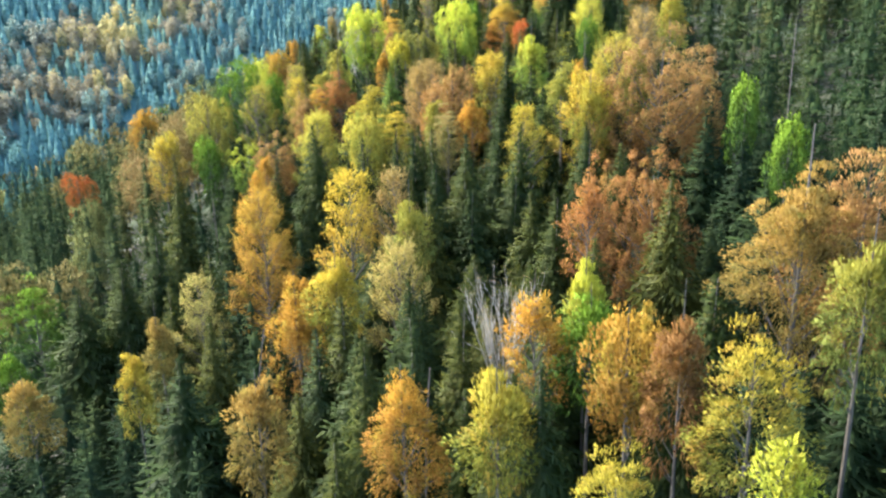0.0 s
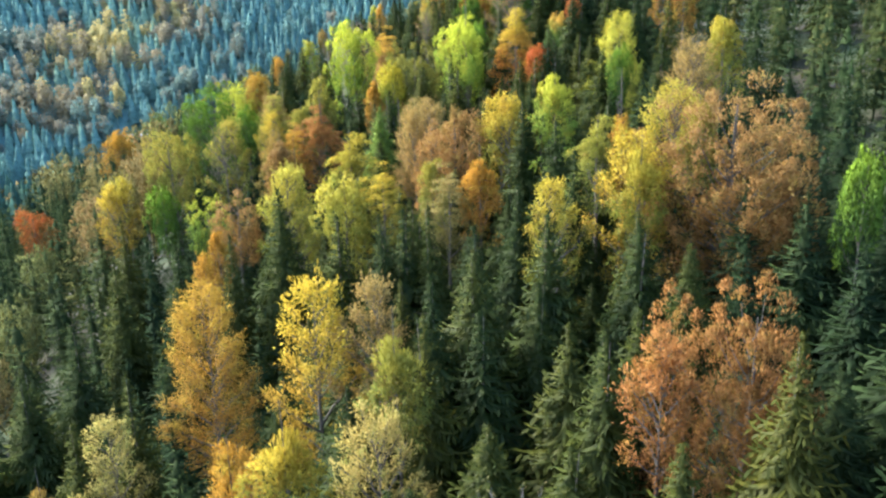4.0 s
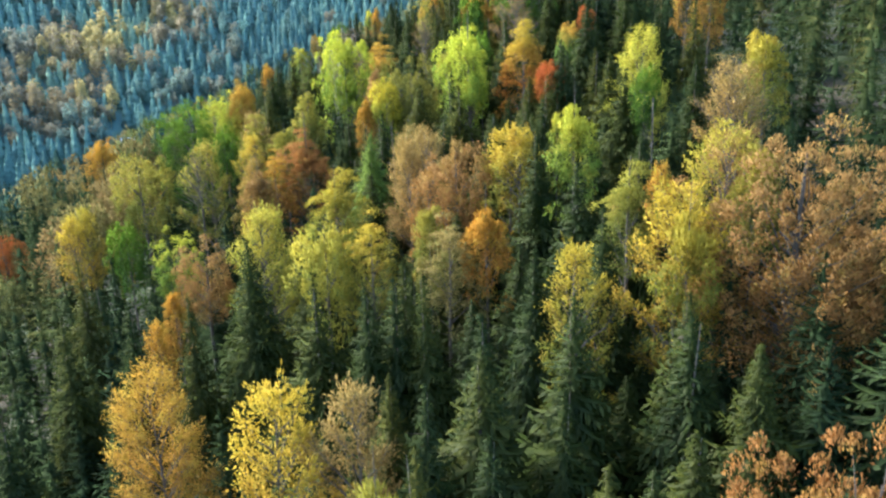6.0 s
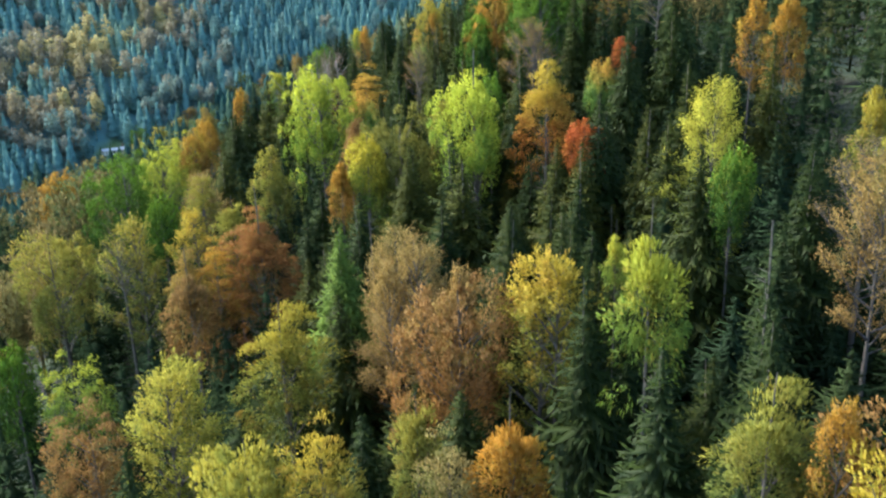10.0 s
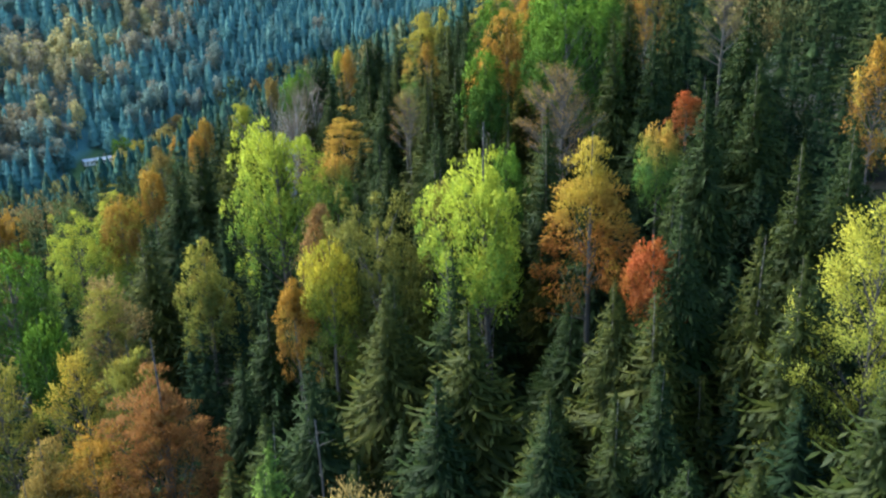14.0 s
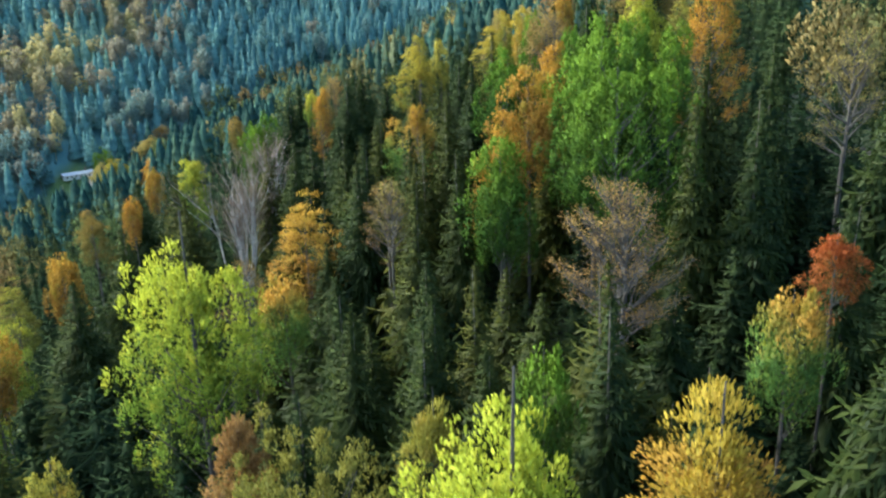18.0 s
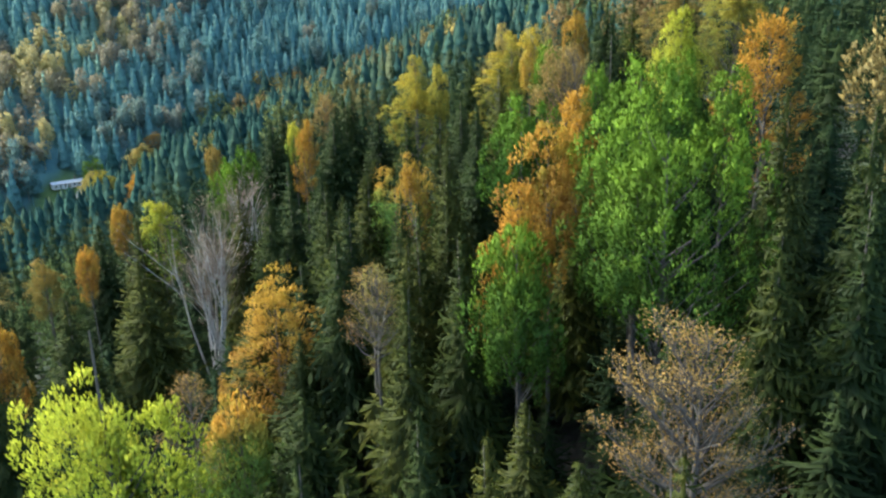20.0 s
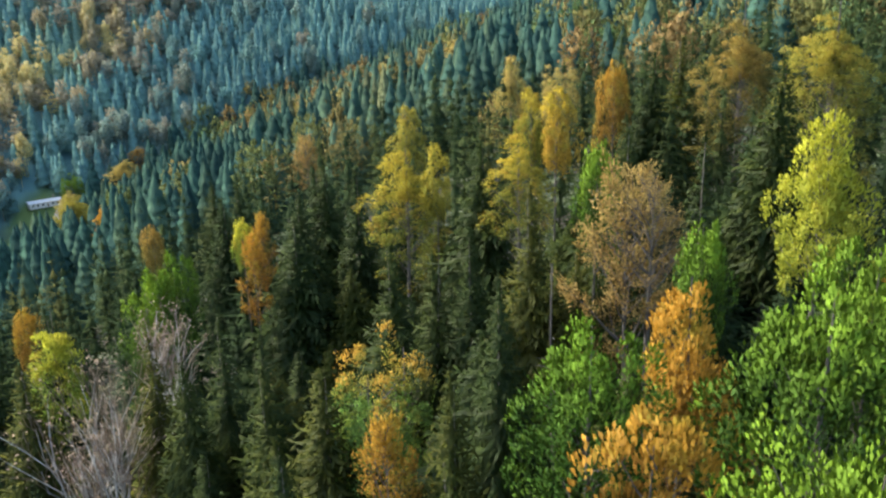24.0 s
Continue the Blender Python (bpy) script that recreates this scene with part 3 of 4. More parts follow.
def birch_piles(R, seed, spread, count):
    """A clump of slim birch stems from one foot, forked above, with a haze of fine twigs and a few leaves."""
    g = np.random.default_rng(seed)
    wood, leaves = Pile(), Pile()
    H = 3.2 * R

    def twig(p0, way, length, depth, thick):
        p1 = p0 + way * (length * 0.5) + g.normal(0, 0.03 * length, 3)
        p2 = p0 + way * length + UP * (0.08 * length) + g.normal(0, 0.05 * length, 3)
        (wood if depth < 2 or spread > 0.5 else leaves).tube([p0, p1, p2], [thick, 0.75 * thick, 0.4 * thick], 5 if depth == 0 else 3)
        if depth == 3:
            if g.random() < 0.5:
                leaves.blade(p2, unit(way + g.normal(0, 0.6, 3)), 0.2, 0.1, unit(UP + g.normal(0, 0.6, 3)), unit(way + UP), 0.2)
            return
        for k in range((6, 6, 4)[depth]):
            f = g.uniform(0.45, 1.0) if depth == 0 else g.uniform(0.25, 1.0)
            root = p1 + (p2 - p1) * (2 * f - 1) if f > 0.5 else p0 + (p1 - p0) * (2 * f)
            twig(root, unit(way + g.normal(0, 0.36, 3) + UP * 0.25), length * g.uniform(0.30, 0.5), depth + 1, thick * 0.42)
    for k in range(count):
        a = 2.4 * k + g.normal(0, 0.3)
        out = np.array([math.cos(a), math.sin(a), 0.0])
        foot = out * (0.12 * R * g.random())
        twig(foot, unit(UP + out * spread * g.uniform(0.3, 1.0)), 0.8 * H * g.uniform(0.75, 1.05), 0, 0.027 * R * g.uniform(0.7, 1.1))
    v = np.array(wood.v)
    k = (R / np.percentile(np.hypot(v[:, 0], v[:, 1]), 96),) * 2 + (H / v[:, 2].max(),)
    return wood.mesh("branchwork", k), leaves.mesh("crown", k), H, 0.03 * R


LEAFY = {}
for number, (kind, radii) in enumerate((("r", (2.4, 4.2, 4.2, 6.8)), ("d", (3.4, 4.8, 6.4, 9.2)), ("l", (2.2, 2.2, 3.8, 3.8, 3.8, 6.5)), ("t", (2.2, 3.8, 5.6)), ("a", (2.2, 3.8, 3.8, 5.4)), ("n", (2.4, 4.2)))):
    LEAFY[kind] = [(R, *(tufted if kind in "rdlt" else leafy_piles)(kind, R, 100 * number + v)) for v, R in enumerate(radii)]
LEAFY["b"] = [(R, *birch_piles(R, 900 + v, 0.16, 8)) for v, R in enumerate((2.6, 3.8))]
LEAFY["f"] = [(3.2, *birch_piles(3.2, 950, 0.75, 16))]
STEM = Pile()
STEM.tube([np.array([0.06 * math.sin(2.2 * k / 5), 0, k / 5]) for k in range(6)], [1.45, 1.22, 1.14, 1.08, 1.03, 1.0], 8)
STEM = STEM.mesh("trunk")

STANDING = []
COUNT = {}


def part(name, me, material, parent, basis):
    ob = new(name, me)
    ob.parent = parent
    ob.matrix_basis = basis
    ob.material_slots[0].link = "OBJECT"
    ob.material_slots[0].material = material
    return ob


def leafy(kind, colour, x, y, top, size):
    """A broadleaved tree of its own: trunk, limbs and crown."""
    n = COUNT[kind] = COUNT.get(kind, 0) + 1
    best = min(abs(math.log(s[0] / size)) for s in LEAFY[kind])
    fits = [s for s in LEAFY[kind] if abs(math.log(s[0] / size)) < best + 0.01]
    R, limbs, crown, H, thick = fits[n % len(fits)]
    foot = float(ground_z(x, y)) - 0.3
    tall = max(top - foot, 7.0)
    k = size / R
    kz = min(max(k * {"n": 1.0, "b": 1.5, "f": 1.2, "a": 1.3}.get(kind, 1.2), min(2.0 * k, 0.45 * tall / H) if size < 3.2 and kind not in "nbf" and colour != "R" else 0.0), 0.88 * tall / H)
    bare = tall - H * kz
    bark_here = WHITE_BARK if colour == "W" else PALE_BARK if colour == "GR" else GREY_BARK
    leaf_words = LOOKS[colour] + (" autumn leaves" if kind not in "nbf" else " leaves")
    tree = tagged(new(KINDS[kind]), SHAPES[kind] + " " + leaf_words + " on the slope", "tree", "broadleaved trees on the slope")
    tree.empty_display_size = 0.5
    tree.matrix_world = pose(x, y, foot, 0, 0, rng.uniform(0, 360))
    lift = Matrix.Translation((0, 0, bare)) @ Matrix.Diagonal((k, k, kz, 1))
    part("trunk", STEM, bark_here, tree, Matrix.Diagonal((thick * k, thick * k, bare + 0.02, 1)))
    part("branchwork", limbs, bark_here, tree, lift)
    part("crown", crown, LEAVES[colour], tree, lift)
    STANDING.append((x, y, size))


def spruce(x, y, top, size, fresh=False):
    """A spruce of its own: trunk and crown."""
    n = COUNT["s"] = COUNT.get("s", 0) + 1
    foot = float(ground_z(x, y)) - 0.3
    tall = max(top - foot, 8.0)
    tree = tagged(new("spruce_tree"), ("young bright green spruce" if fresh else "tall dark green spruce") + " with drooping boughs on the slope", "tree", "spruces on the slope")
    tree.empty_display_size = 0.5
    tree.matrix_world = pose(x, y, foot, 0, 0, rng.uniform(0, 360)) @ Matrix.Diagonal((size / SPRUCE_R, size / SPRUCE_R, tall / SPRUCE_H, 1))
    for name, me, material in zip(("trunk", "crown"), SPRUCES[n % len(SPRUCES)], (SPRUCE_BARK, FRESH if fresh else NEEDLES)):
        part(name, me, material, tree, Matrix.Identity(4))
    STANDING.append((x, y, size))


# ---- the trees that stand out ----
leafy("a", "Y", -10.2, 81.3, 44.0, 4.1)
leafy("a", "GO", -23.1, 94.6, 39.2, 5.7)
leafy("t", "O", -14.8, 72.4, 35.5, 3.7)
leafy("a", "T", -5.9, 81.7, 43.9, 3.4)
leafy("a", "OT", -4.7, 68.3, 40.3, 3.2)
leafy("l", "OL", -3.6, 73.8, 42.1, 2.5)
leafy("f", "GR", 4.0, 57.5, 41.5, 3.2)
leafy("a", "O", 5.6, 49.4, 41.6, 2.4)
leafy("l", "G", 9.1, 49.1, 41.3, 2.5)
leafy("r", "O", 10.5, 43.7, 42.8, 2.8)
leafy("l", "BR", 12.6, 40.4, 43.4, 2.3)
leafy("l", "YO", 15.1, 37.0, 44.5, 3.5)
leafy("l", "OB", 24.4, 53.6, 48.6, 5.9)
leafy("l", "B", 29.1, 54.8, 49.6, 4.9)
leafy("d", "BR", 17.7, 68.4, 47.2, 5.6)
leafy("a", "BR", 12.1, 66.7, 45.1, 2.5)
leafy("l", "YG", 9.2, 51.5, 43.1, 1.8)
leafy("l", "O", -3.1, 44.5, 38.6, 3.0)
leafy("l", "YO", 2.5, 40.8, 40.1, 2.7)
leafy("l", "OB", -42.0, 71.2, 25.7, 2.5)
leafy("l", "OB", -29.7, 75.1, 30.4, 1.8)
leafy("l", "YO", -28.9, 66.2, 30.5, 1.6)
leafy("l", "G", -57.6, 103.7, 25.7, 4.9)
leafy("l", "G", -47.7, 78.7, 24.9, 2.4)
leafy("a", "OT", -27.1, 80.9, 33.1, 3.1)
leafy("l", "OL", 23.1, 41.8, 46.9, 2.6)
leafy("l", "OB", -13.9, 51.0, 34.9, 2.5)
leafy("l", "YO", -10.5, 68.9, 38.2, 2.6)
leafy("a", "YG", 13.5, 29.0, 42.6, 2.1)
leafy("l", "YO", 7.5, 31.9, 40.8, 2.9)
leafy("r", "G", 29.4, 68.6, 50.2, 2.0)
leafy("r", "G", 30.5, 82.1, 52.4, 1.9)
spruce(2.1, 85.1, 46.9, 3.4)
spruce(18.9, 84.0, 44.7, 3.2)
spruce(10.5, 75.4, 41.9, 4.0)
leafy("a", "YO", 9.2, 92.0, 48.8, 3.3)
leafy("d", "B", 25.2, 94.4, 56.0, 9.4)
leafy("a", "PY", 20.2, 96.4, 56.3, 3.2)
leafy("r", "YG", -34.2, 136.0, 38.6, 3.2)
leafy("r", "R", -95.2, 203.0, 21.0, 4.3)
leafy("a", "PY", -19.5, 121.6, 44.9, 4.1)
leafy("r", "PY", -10.9, 107.4, 46.5, 3.1)
leafy("l", "YO", -6.7, 107.7, 47.4, 3.1)
leafy("l", "OL", -1.5, 108.1, 47.6, 1.8)
leafy("l", "O", 3.5, 106.0, 47.9, 2.4)
leafy("l", "BT", 0.1, 105.8, 47.4, 3.3)
leafy("r", "B", 0.8, 120.0, 50.7, 4.3)
leafy("l", "YO", -11.6, 122.7, 48.3, 3.7)
leafy("a", "T", -3.9, 130.8, 51.4, 4.9)
leafy("l", "BR", -19.6, 149.6, 48.3, 5.5)
leafy("a", "YO", 6.3, 119.4, 52.9, 3.5)
leafy("l", "YG", 11.9, 112.4, 55.5, 2.5)
leafy("l", "OL", 14.4, 100.4, 52.6, 3.3)
leafy("a", "Y", 16.5, 93.6, 52.7, 3.9)
leafy("r", "B", -26.1, 120.9, 42.2, 3.3)
leafy("r", "OL", -47.5, 161.5, 43.9, 5.3)
leafy("r", "O", -106.8, 286.1, 27.2, 6.2)
leafy("a", "Y", -53.4, 149.3, 37.5, 2.7)
leafy("l", "OL", -30.3, 166.9, 48.7, 3.2)
leafy("a", "O", -24.8, 102.5, 39.8, 1.7)
leafy("r", "G", -43.6, 175.5, 50.4, 5.6)
leafy("d", "G", -233.9, 673.3, -15.6, 9.0)
leafy("r", "YG", -44.0, 193.3, 48.7, 5.6)
leafy("t", "LG", -17.8, 186.6, 60.1, 5.6)
leafy("l", "GO", -13.0, 209.6, 58.6, 4.7)
leafy("r", "OG", -12.2, 192.6, 55.5, 2.8)
leafy("r", "YR", -8.9, 161.5, 54.2, 2.6)
leafy("t", "LG", 3.9, 158.6, 61.0, 5.0)
leafy("l", "RY", 11.6, 158.8, 62.0, 4.2)
leafy("a", "LY", 25.0, 142.4, 61.2, 4.8)
leafy("l", "YO", 35.1, 128.6, 60.4, 2.6)
leafy("a", "T", 28.7, 119.6, 58.6, 3.4)
leafy("a", "PY", -18.9, 118.6, 45.2, 3.7)
leafy("a", "T", -2.1, 127.2, 51.8, 3.0)
leafy("a", "T", -30.7, 169.3, 48.9, 3.6)
leafy("l", "O", -23.2, 146.7, 46.5, 3.1)
leafy("l", "OB", -26.2, 146.2, 45.3, 3.1)
leafy("n", "OL", -36.0, 153.8, 45.6, 2.9)
leafy("l", "O", -105.8, 282.2, 27.1, 5.6)
leafy("r", "G", -41.9, 139.4, 39.0, 2.5)
leafy("l", "O", -24.3, 106.2, 41.0, 1.3)
leafy("a", "Y", -51.4, 149.4, 38.6, 2.2)
leafy("a", "YO", 7.3, 117.5, 53.2, 2.6)
leafy("a", "O", 16.1, 97.7, 53.2, 1.2)
leafy("l", "YO", 16.2, 90.6, 51.0, 2.4)
leafy("l", "OL", 21.7, 94.0, 54.8, 1.8)
leafy("l", "YO", 37.9, 139.3, 60.4, 2.0)
leafy("n", "T", 29.7, 123.6, 59.0, 4.1)
leafy("r", "G", -34.3, 163.3, 47.4, 2.2)
leafy("a", "OL", -35.8, 157.0, 46.3, 4.3)
leafy("a", "YO", -28.5, 156.1, 47.3, 2.9)
leafy("l", "OL", -23.3, 154.5, 47.9, 2.6)
leafy("l", "B", -24.0, 140.2, 44.9, 2.8)
leafy("t", "OL", -22.6, 172.4, 51.1, 3.8)
leafy("a", "B", -11.1, 167.0, 53.3, 1.8)
leafy("d", "OD", -5.0, 164.0, 56.8, 6.6)
leafy("r", "R", 14.3, 150.6, 56.9, 2.3)
leafy("r", "OG", 20.0, 171.9, 61.2, 2.3)
leafy("n", "T", 12.2, 179.5, 65.6, 3.9)
leafy("t", "G", 5.6, 192.2, 66.5, 2.6)
leafy("a", "O", 37.7, 169.4, 68.1, 2.1)
leafy("l", "O", 40.3, 165.8, 68.0, 2.4)
leafy("r", "G", 22.4, 129.7, 57.6, 1.7)
leafy("a", "T", 1.1, 121.6, 51.4, 1.4)
leafy("a", "T", -3.9, 124.4, 50.9, 1.6)
leafy("l", "YG", 11.0, 117.5, 54.3, 0.9)
leafy("r", "O", -39.1, 194.9, 50.4, 2.8)
leafy("l", "T", -207.4, 721.0, -6.5, 9.0)
leafy("l", "OL", -164.1, 523.6, 5.2, 9.0)
leafy("l", "B", -10.9, 171.6, 54.7, 1.9)
leafy("l", "O", -12.0, 161.5, 51.0, 1.8)
leafy("l", "OL", 0.2, 167.2, 57.3, 2.1)
leafy("l", "R", 22.9, 173.6, 63.7, 1.5)
leafy("r", "G", 5.9, 167.5, 60.3, 1.7)
leafy("n", "T", 12.1, 178.4, 66.3, 4.0)
leafy("n", "T", -4.1, 200.9, 61.4, 2.7)
leafy("r", "YG", -44.2, 204.1, 48.6, 3.5)
leafy("b", "W", -25.1, 231.3, 57.7, 3.3)
leafy("b", "W", -23.8, 243.7, 59.5, 2.7)
leafy("d", "G", -27.3, 250.1, 59.0, 2.6)
leafy("r", "O", -46.1, 224.0, 48.5, 2.5)
leafy("l", "OL", -51.9, 222.7, 46.0, 2.9)
leafy("l", "OL", -160.5, 519.4, 5.9, 8.1)
leafy("n", "OT", 31.9, 192.3, 73.9, 3.4)
leafy("d", "G", 15.6, 205.5, 74.8, 3.9)
leafy("d", "G", 19.5, 209.6, 74.8, 2.9)
leafy("d", "G", 22.5, 206.8, 73.9, 2.5)
leafy("d", "G", 14.8, 194.5, 73.4, 6.2)
leafy("d", "G", 14.1, 198.5, 71.9, 4.5)
leafy("d", "G", 5.5, 191.8, 66.4, 2.6)
leafy("t", "YY", 23.3, 222.8, 77.8, 3.3)
leafy("d", "G", 7.3, 207.8, 72.2, 3.2)
leafy("t", "O", 12.0, 210.9, 72.2, 3.7)
leafy("t", "O", 8.9, 203.2, 70.8, 2.9)
leafy("t", "O", 6.2, 198.1, 67.7, 3.0)
leafy("n", "OT", -3.6, 198.2, 62.3, 2.5)
leafy("a", "O", -1.4, 210.5, 66.9, 1.6)
leafy("l", "YO", -2.5, 259.6, 69.5, 4.2)
leafy("t", "OT", 10.8, 503.3, 68.7, 8.2)
leafy("t", "OT", 15.3, 341.1, 73.1, 4.4)
leafy("a", "T", 13.2, 226.6, 74.8, 3.8)
leafy("a", "O", 29.2, 217.3, 77.3, 4.1)
leafy("r", "G", -27.8, 254.9, 59.4, 2.1)
leafy("a", "O", -17.7, 254.4, 63.0, 1.6)
leafy("l", "OT", -209.9, 700.5, -11.5, 9.0)
leafy("l", "OT", -226.4, 653.4, -20.5, 9.0)
leafy("b", "W", -26.2, 233.3, 57.4, 4.3)
leafy("n", "T", -15.7, 194.4, 56.8, 2.4)
leafy("r", "O", -44.0, 242.8, 50.9, 1.5)
leafy("l", "OB", -53.1, 249.1, 47.5, 3.2)
leafy("r", "OT", 18.5, 298.3, 75.3, 3.3)
leafy("t", "YO", 12.2, 274.1, 74.1, 2.3)
leafy("t", "OL", -3.7, 298.2, 69.4, 3.9)
leafy("l", "YO", 8.5, 250.4, 72.6, 3.2)
leafy("t", "Y", 14.3, 268.4, 74.7, 2.2)
leafy("r", "G", 12.4, 233.9, 74.7, 1.8)
leafy("n", "T", 13.9, 224.2, 74.7, 3.2)
leafy("r", "O", 22.3, 275.7, 76.7, 2.3)
leafy("l", "OB", 39.5, 281.4, 80.4, 6.5)
leafy("l", "OL", 43.9, 267.2, 81.4, 6.2)
leafy("r", "G", 14.5, 216.7, 73.6, 1.5)
leafy("r", "OG", -3.5, 224.8, 64.3, 3.9)
leafy("r", "YG", -19.6, 258.3, 63.5, 1.3)
leafy("d", "G", -27.1, 257.8, 60.2, 2.5)
leafy("a", "O", -17.6, 258.9, 63.9, 1.3)
leafy("t", "PY", 0.8, 257.6, 70.7, 1.5)
leafy("r", "B", 37.2, 868.7, 72.4, 9.0)
leafy("a", "T", -28.4, 352.1, 57.2, 3.1)
leafy("l", "OT", -208.8, 690.1, -13.5, 9.0)
leafy("l", "OT", -223.4, 645.8, -21.1, 9.0)
leafy("r", "O", -50.4, 269.9, 49.8, 2.0)
leafy("r", "OB", -37.7, 281.0, 56.9, 1.7)
leafy("l", "O", -119.3, 453.0, 18.0, 4.6)
leafy("l", "YG", -37.0, 250.2, 54.7, 2.8)
spruce(-22.8, 61.4, 32.6, 4.9)
spruce(-44.8, 90.7, 28.5, 5.0)
spruce(-41.3, 95.5, 31.0, 5.0)
spruce(-30.8, 83.1, 31.7, 4.0)
spruce(2.0, 81.7, 45.8, 4.6)
spruce(-1.7, 75.7, 43.5, 3.2)
spruce(7.9, 74.2, 43.0, 3.8)
spruce(17.8, 62.2, 47.1, 3.6)
spruce(-2.7, 53.1, 39.5, 3.5)
spruce(-6.2, 51.1, 38.1, 3.2)
spruce(5.0, 40.9, 40.8, 3.3)
spruce(11.6, 96.4, 50.6, 3.2)
spruce(9.7, 70.6, 43.7, 3.2)
spruce(17.7, 81.1, 46.1, 3.2)
spruce(-26.9, 85.5, 35.0, 3.2)
spruce(-40.5, 93.5, 30.9, 3.8)
spruce(-21.9, 67.6, 33.7, 3.2)
spruce(14.7, 84.2, 46.8, 3.7)
spruce(8.0, 86.3, 47.5, 4.1)
spruce(6.3, 94.0, 48.0, 3.2)
spruce(-22.5, 104.4, 41.5, 3.2)
spruce(-30.1, 109.8, 38.9, 3.7)
spruce(-18.3, 109.8, 44.8, 4.1)
spruce(-3.4, 97.8, 46.3, 3.2)
spruce(-10.4, 98.2, 44.8, 3.9)
spruce(-1.3, 80.0, 44.7, 3.2)
spruce(-40.5, 117.2, 35.2, 4.1)
spruce(-38.3, 100.3, 33.3, 4.2)
spruce(16.4, 105.9, 53.9, 3.2)
spruce(-10.1, 141.4, 50.0, 3.7)
spruce(-6.1, 95.1, 45.4, 3.2)
spruce(-17.2, 104.5, 43.7, 3.4)
spruce(-1.7, 94.9, 46.3, 3.2)
spruce(-4.0, 95.6, 45.8, 3.2)
spruce(15.0, 85.7, 47.5, 3.2)
spruce(-45.9, 133.7, 36.0, 3.4)
spruce(-9.1, 137.7, 50.1, 3.8, fresh=True)
spruce(9.0, 126.8, 54.1, 3.2)
spruce(11.3, 106.8, 51.9, 4.0)
spruce(17.1, 108.5, 54.3, 3.2)
spruce(26.7, 126.3, 58.5, 3.2)
spruce(5.0, 128.0, 53.3, 3.2)
spruce(8.7, 114.4, 53.4, 3.2)
spruce(5.9, 138.5, 51.6, 3.2)
spruce(9.5, 138.4, 52.4, 3.2)
spruce(12.2, 139.8, 53.3, 3.2)
spruce(15.6, 149.0, 59.8, 3.2)
spruce(19.8, 146.7, 58.9, 3.2)
spruce(1.9, 147.0, 54.3, 4.8)
spruce(21.4, 163.3, 65.8, 3.2)
spruce(22.7, 185.4, 70.5, 3.8)
spruce(16.8, 155.5, 58.8, 3.4)
spruce(30.6, 158.4, 63.4, 3.2)
spruce(24.6, 176.0, 65.5, 3.8)
spruce(29.3, 173.6, 66.6, 4.2)
spruce(-3.7, 151.4, 53.4, 4.0)
spruce(-36.1, 206.2, 51.4, 5.0)
spruce(-37.7, 223.2, 51.9, 5.0)
spruce(11.4, 147.9, 55.2, 3.2)
spruce(1.1, 154.2, 55.9, 3.4)
spruce(20.8, 142.5, 58.5, 3.2)
spruce(20.8, 132.7, 57.2, 3.9)
spruce(35.6, 157.3, 64.8, 3.4)
spruce(9.1, 122.5, 53.9, 3.2)
spruce(-9.2, 136.0, 49.8, 3.2, fresh=True)
spruce(-8.3, 146.9, 51.1, 4.2)
spruce(-89.0, 996.7, 49.7, 5.0)
spruce(0.2, 175.3, 60.4, 3.2)
spruce(26.8, 157.7, 62.2, 3.2)
spruce(-3.4, 153.8, 54.1, 4.2)
spruce(6.2, 140.5, 51.4, 3.3)
spruce(13.5, 145.8, 55.6, 3.6)
spruce(30.1, 156.8, 63.0, 3.2)
spruce(-0.1, 179.7, 61.7, 3.2)
spruce(2.9, 177.1, 62.0, 3.4)
spruce(-0.3, 173.8, 59.5, 3.2)
spruce(-4.9, 177.0, 58.8, 3.5)
spruce(10.2, 173.5, 62.9, 4.1)
spruce(13.0, 163.8, 61.4, 3.2)
spruce(16.9, 151.9, 58.1, 3.2)
spruce(-7.7, 172.8, 55.9, 3.2)
spruce(-182.0, 713.1, -6.1, 5.0)
spruce(-34.7, 203.4, 51.7, 4.7)
spruce(-30.5, 179.4, 51.0, 4.5)
spruce(-7.6, 215.1, 63.3, 4.1)
spruce(-1.4, 199.9, 63.8, 3.2)
spruce(26.0, 192.5, 73.3, 3.4)
spruce(33.1, 187.3, 72.8, 4.2)
spruce(3.1, 169.7, 59.6, 3.2)
spruce(9.8, 170.5, 62.0, 3.2)
spruce(-6.0, 180.1, 59.5, 3.2)
spruce(-25.2, 279.5, 62.6, 5.0)
spruce(-14.6, 275.8, 65.5, 5.0)
spruce(-48.7, 258.0, 49.9, 5.0)
spruce(-26.7, 277.0, 61.4, 5.0)
spruce(-46.3, 267.0, 51.3, 5.0)
spruce(-30.0, 224.2, 55.0, 5.0)
spruce(-7.2, 206.9, 62.2, 3.7)
spruce(-1.3, 192.9, 63.4, 3.2)
spruce(-6.4, 223.1, 63.3, 4.8)
spruce(-14.0, 261.9, 65.0, 5.0)
spruce(1.5, 205.7, 67.9, 3.2)
spruce(2.3, 196.0, 65.5, 3.2)
spruce(4.3, 216.8, 70.4, 3.2)
spruce(-12.1, 231.9, 62.3, 4.0)
spruce(18.6, 186.3, 69.6, 3.2)
spruce(22.2, 195.8, 73.7, 3.2)
spruce(0.6, 231.2, 68.1, 3.5)
spruce(-42.7, 328.0, 52.2, 5.0)
spruce(-13.5, 255.7, 64.2, 5.0)
spruce(4.4, 219.8, 70.5, 3.2)
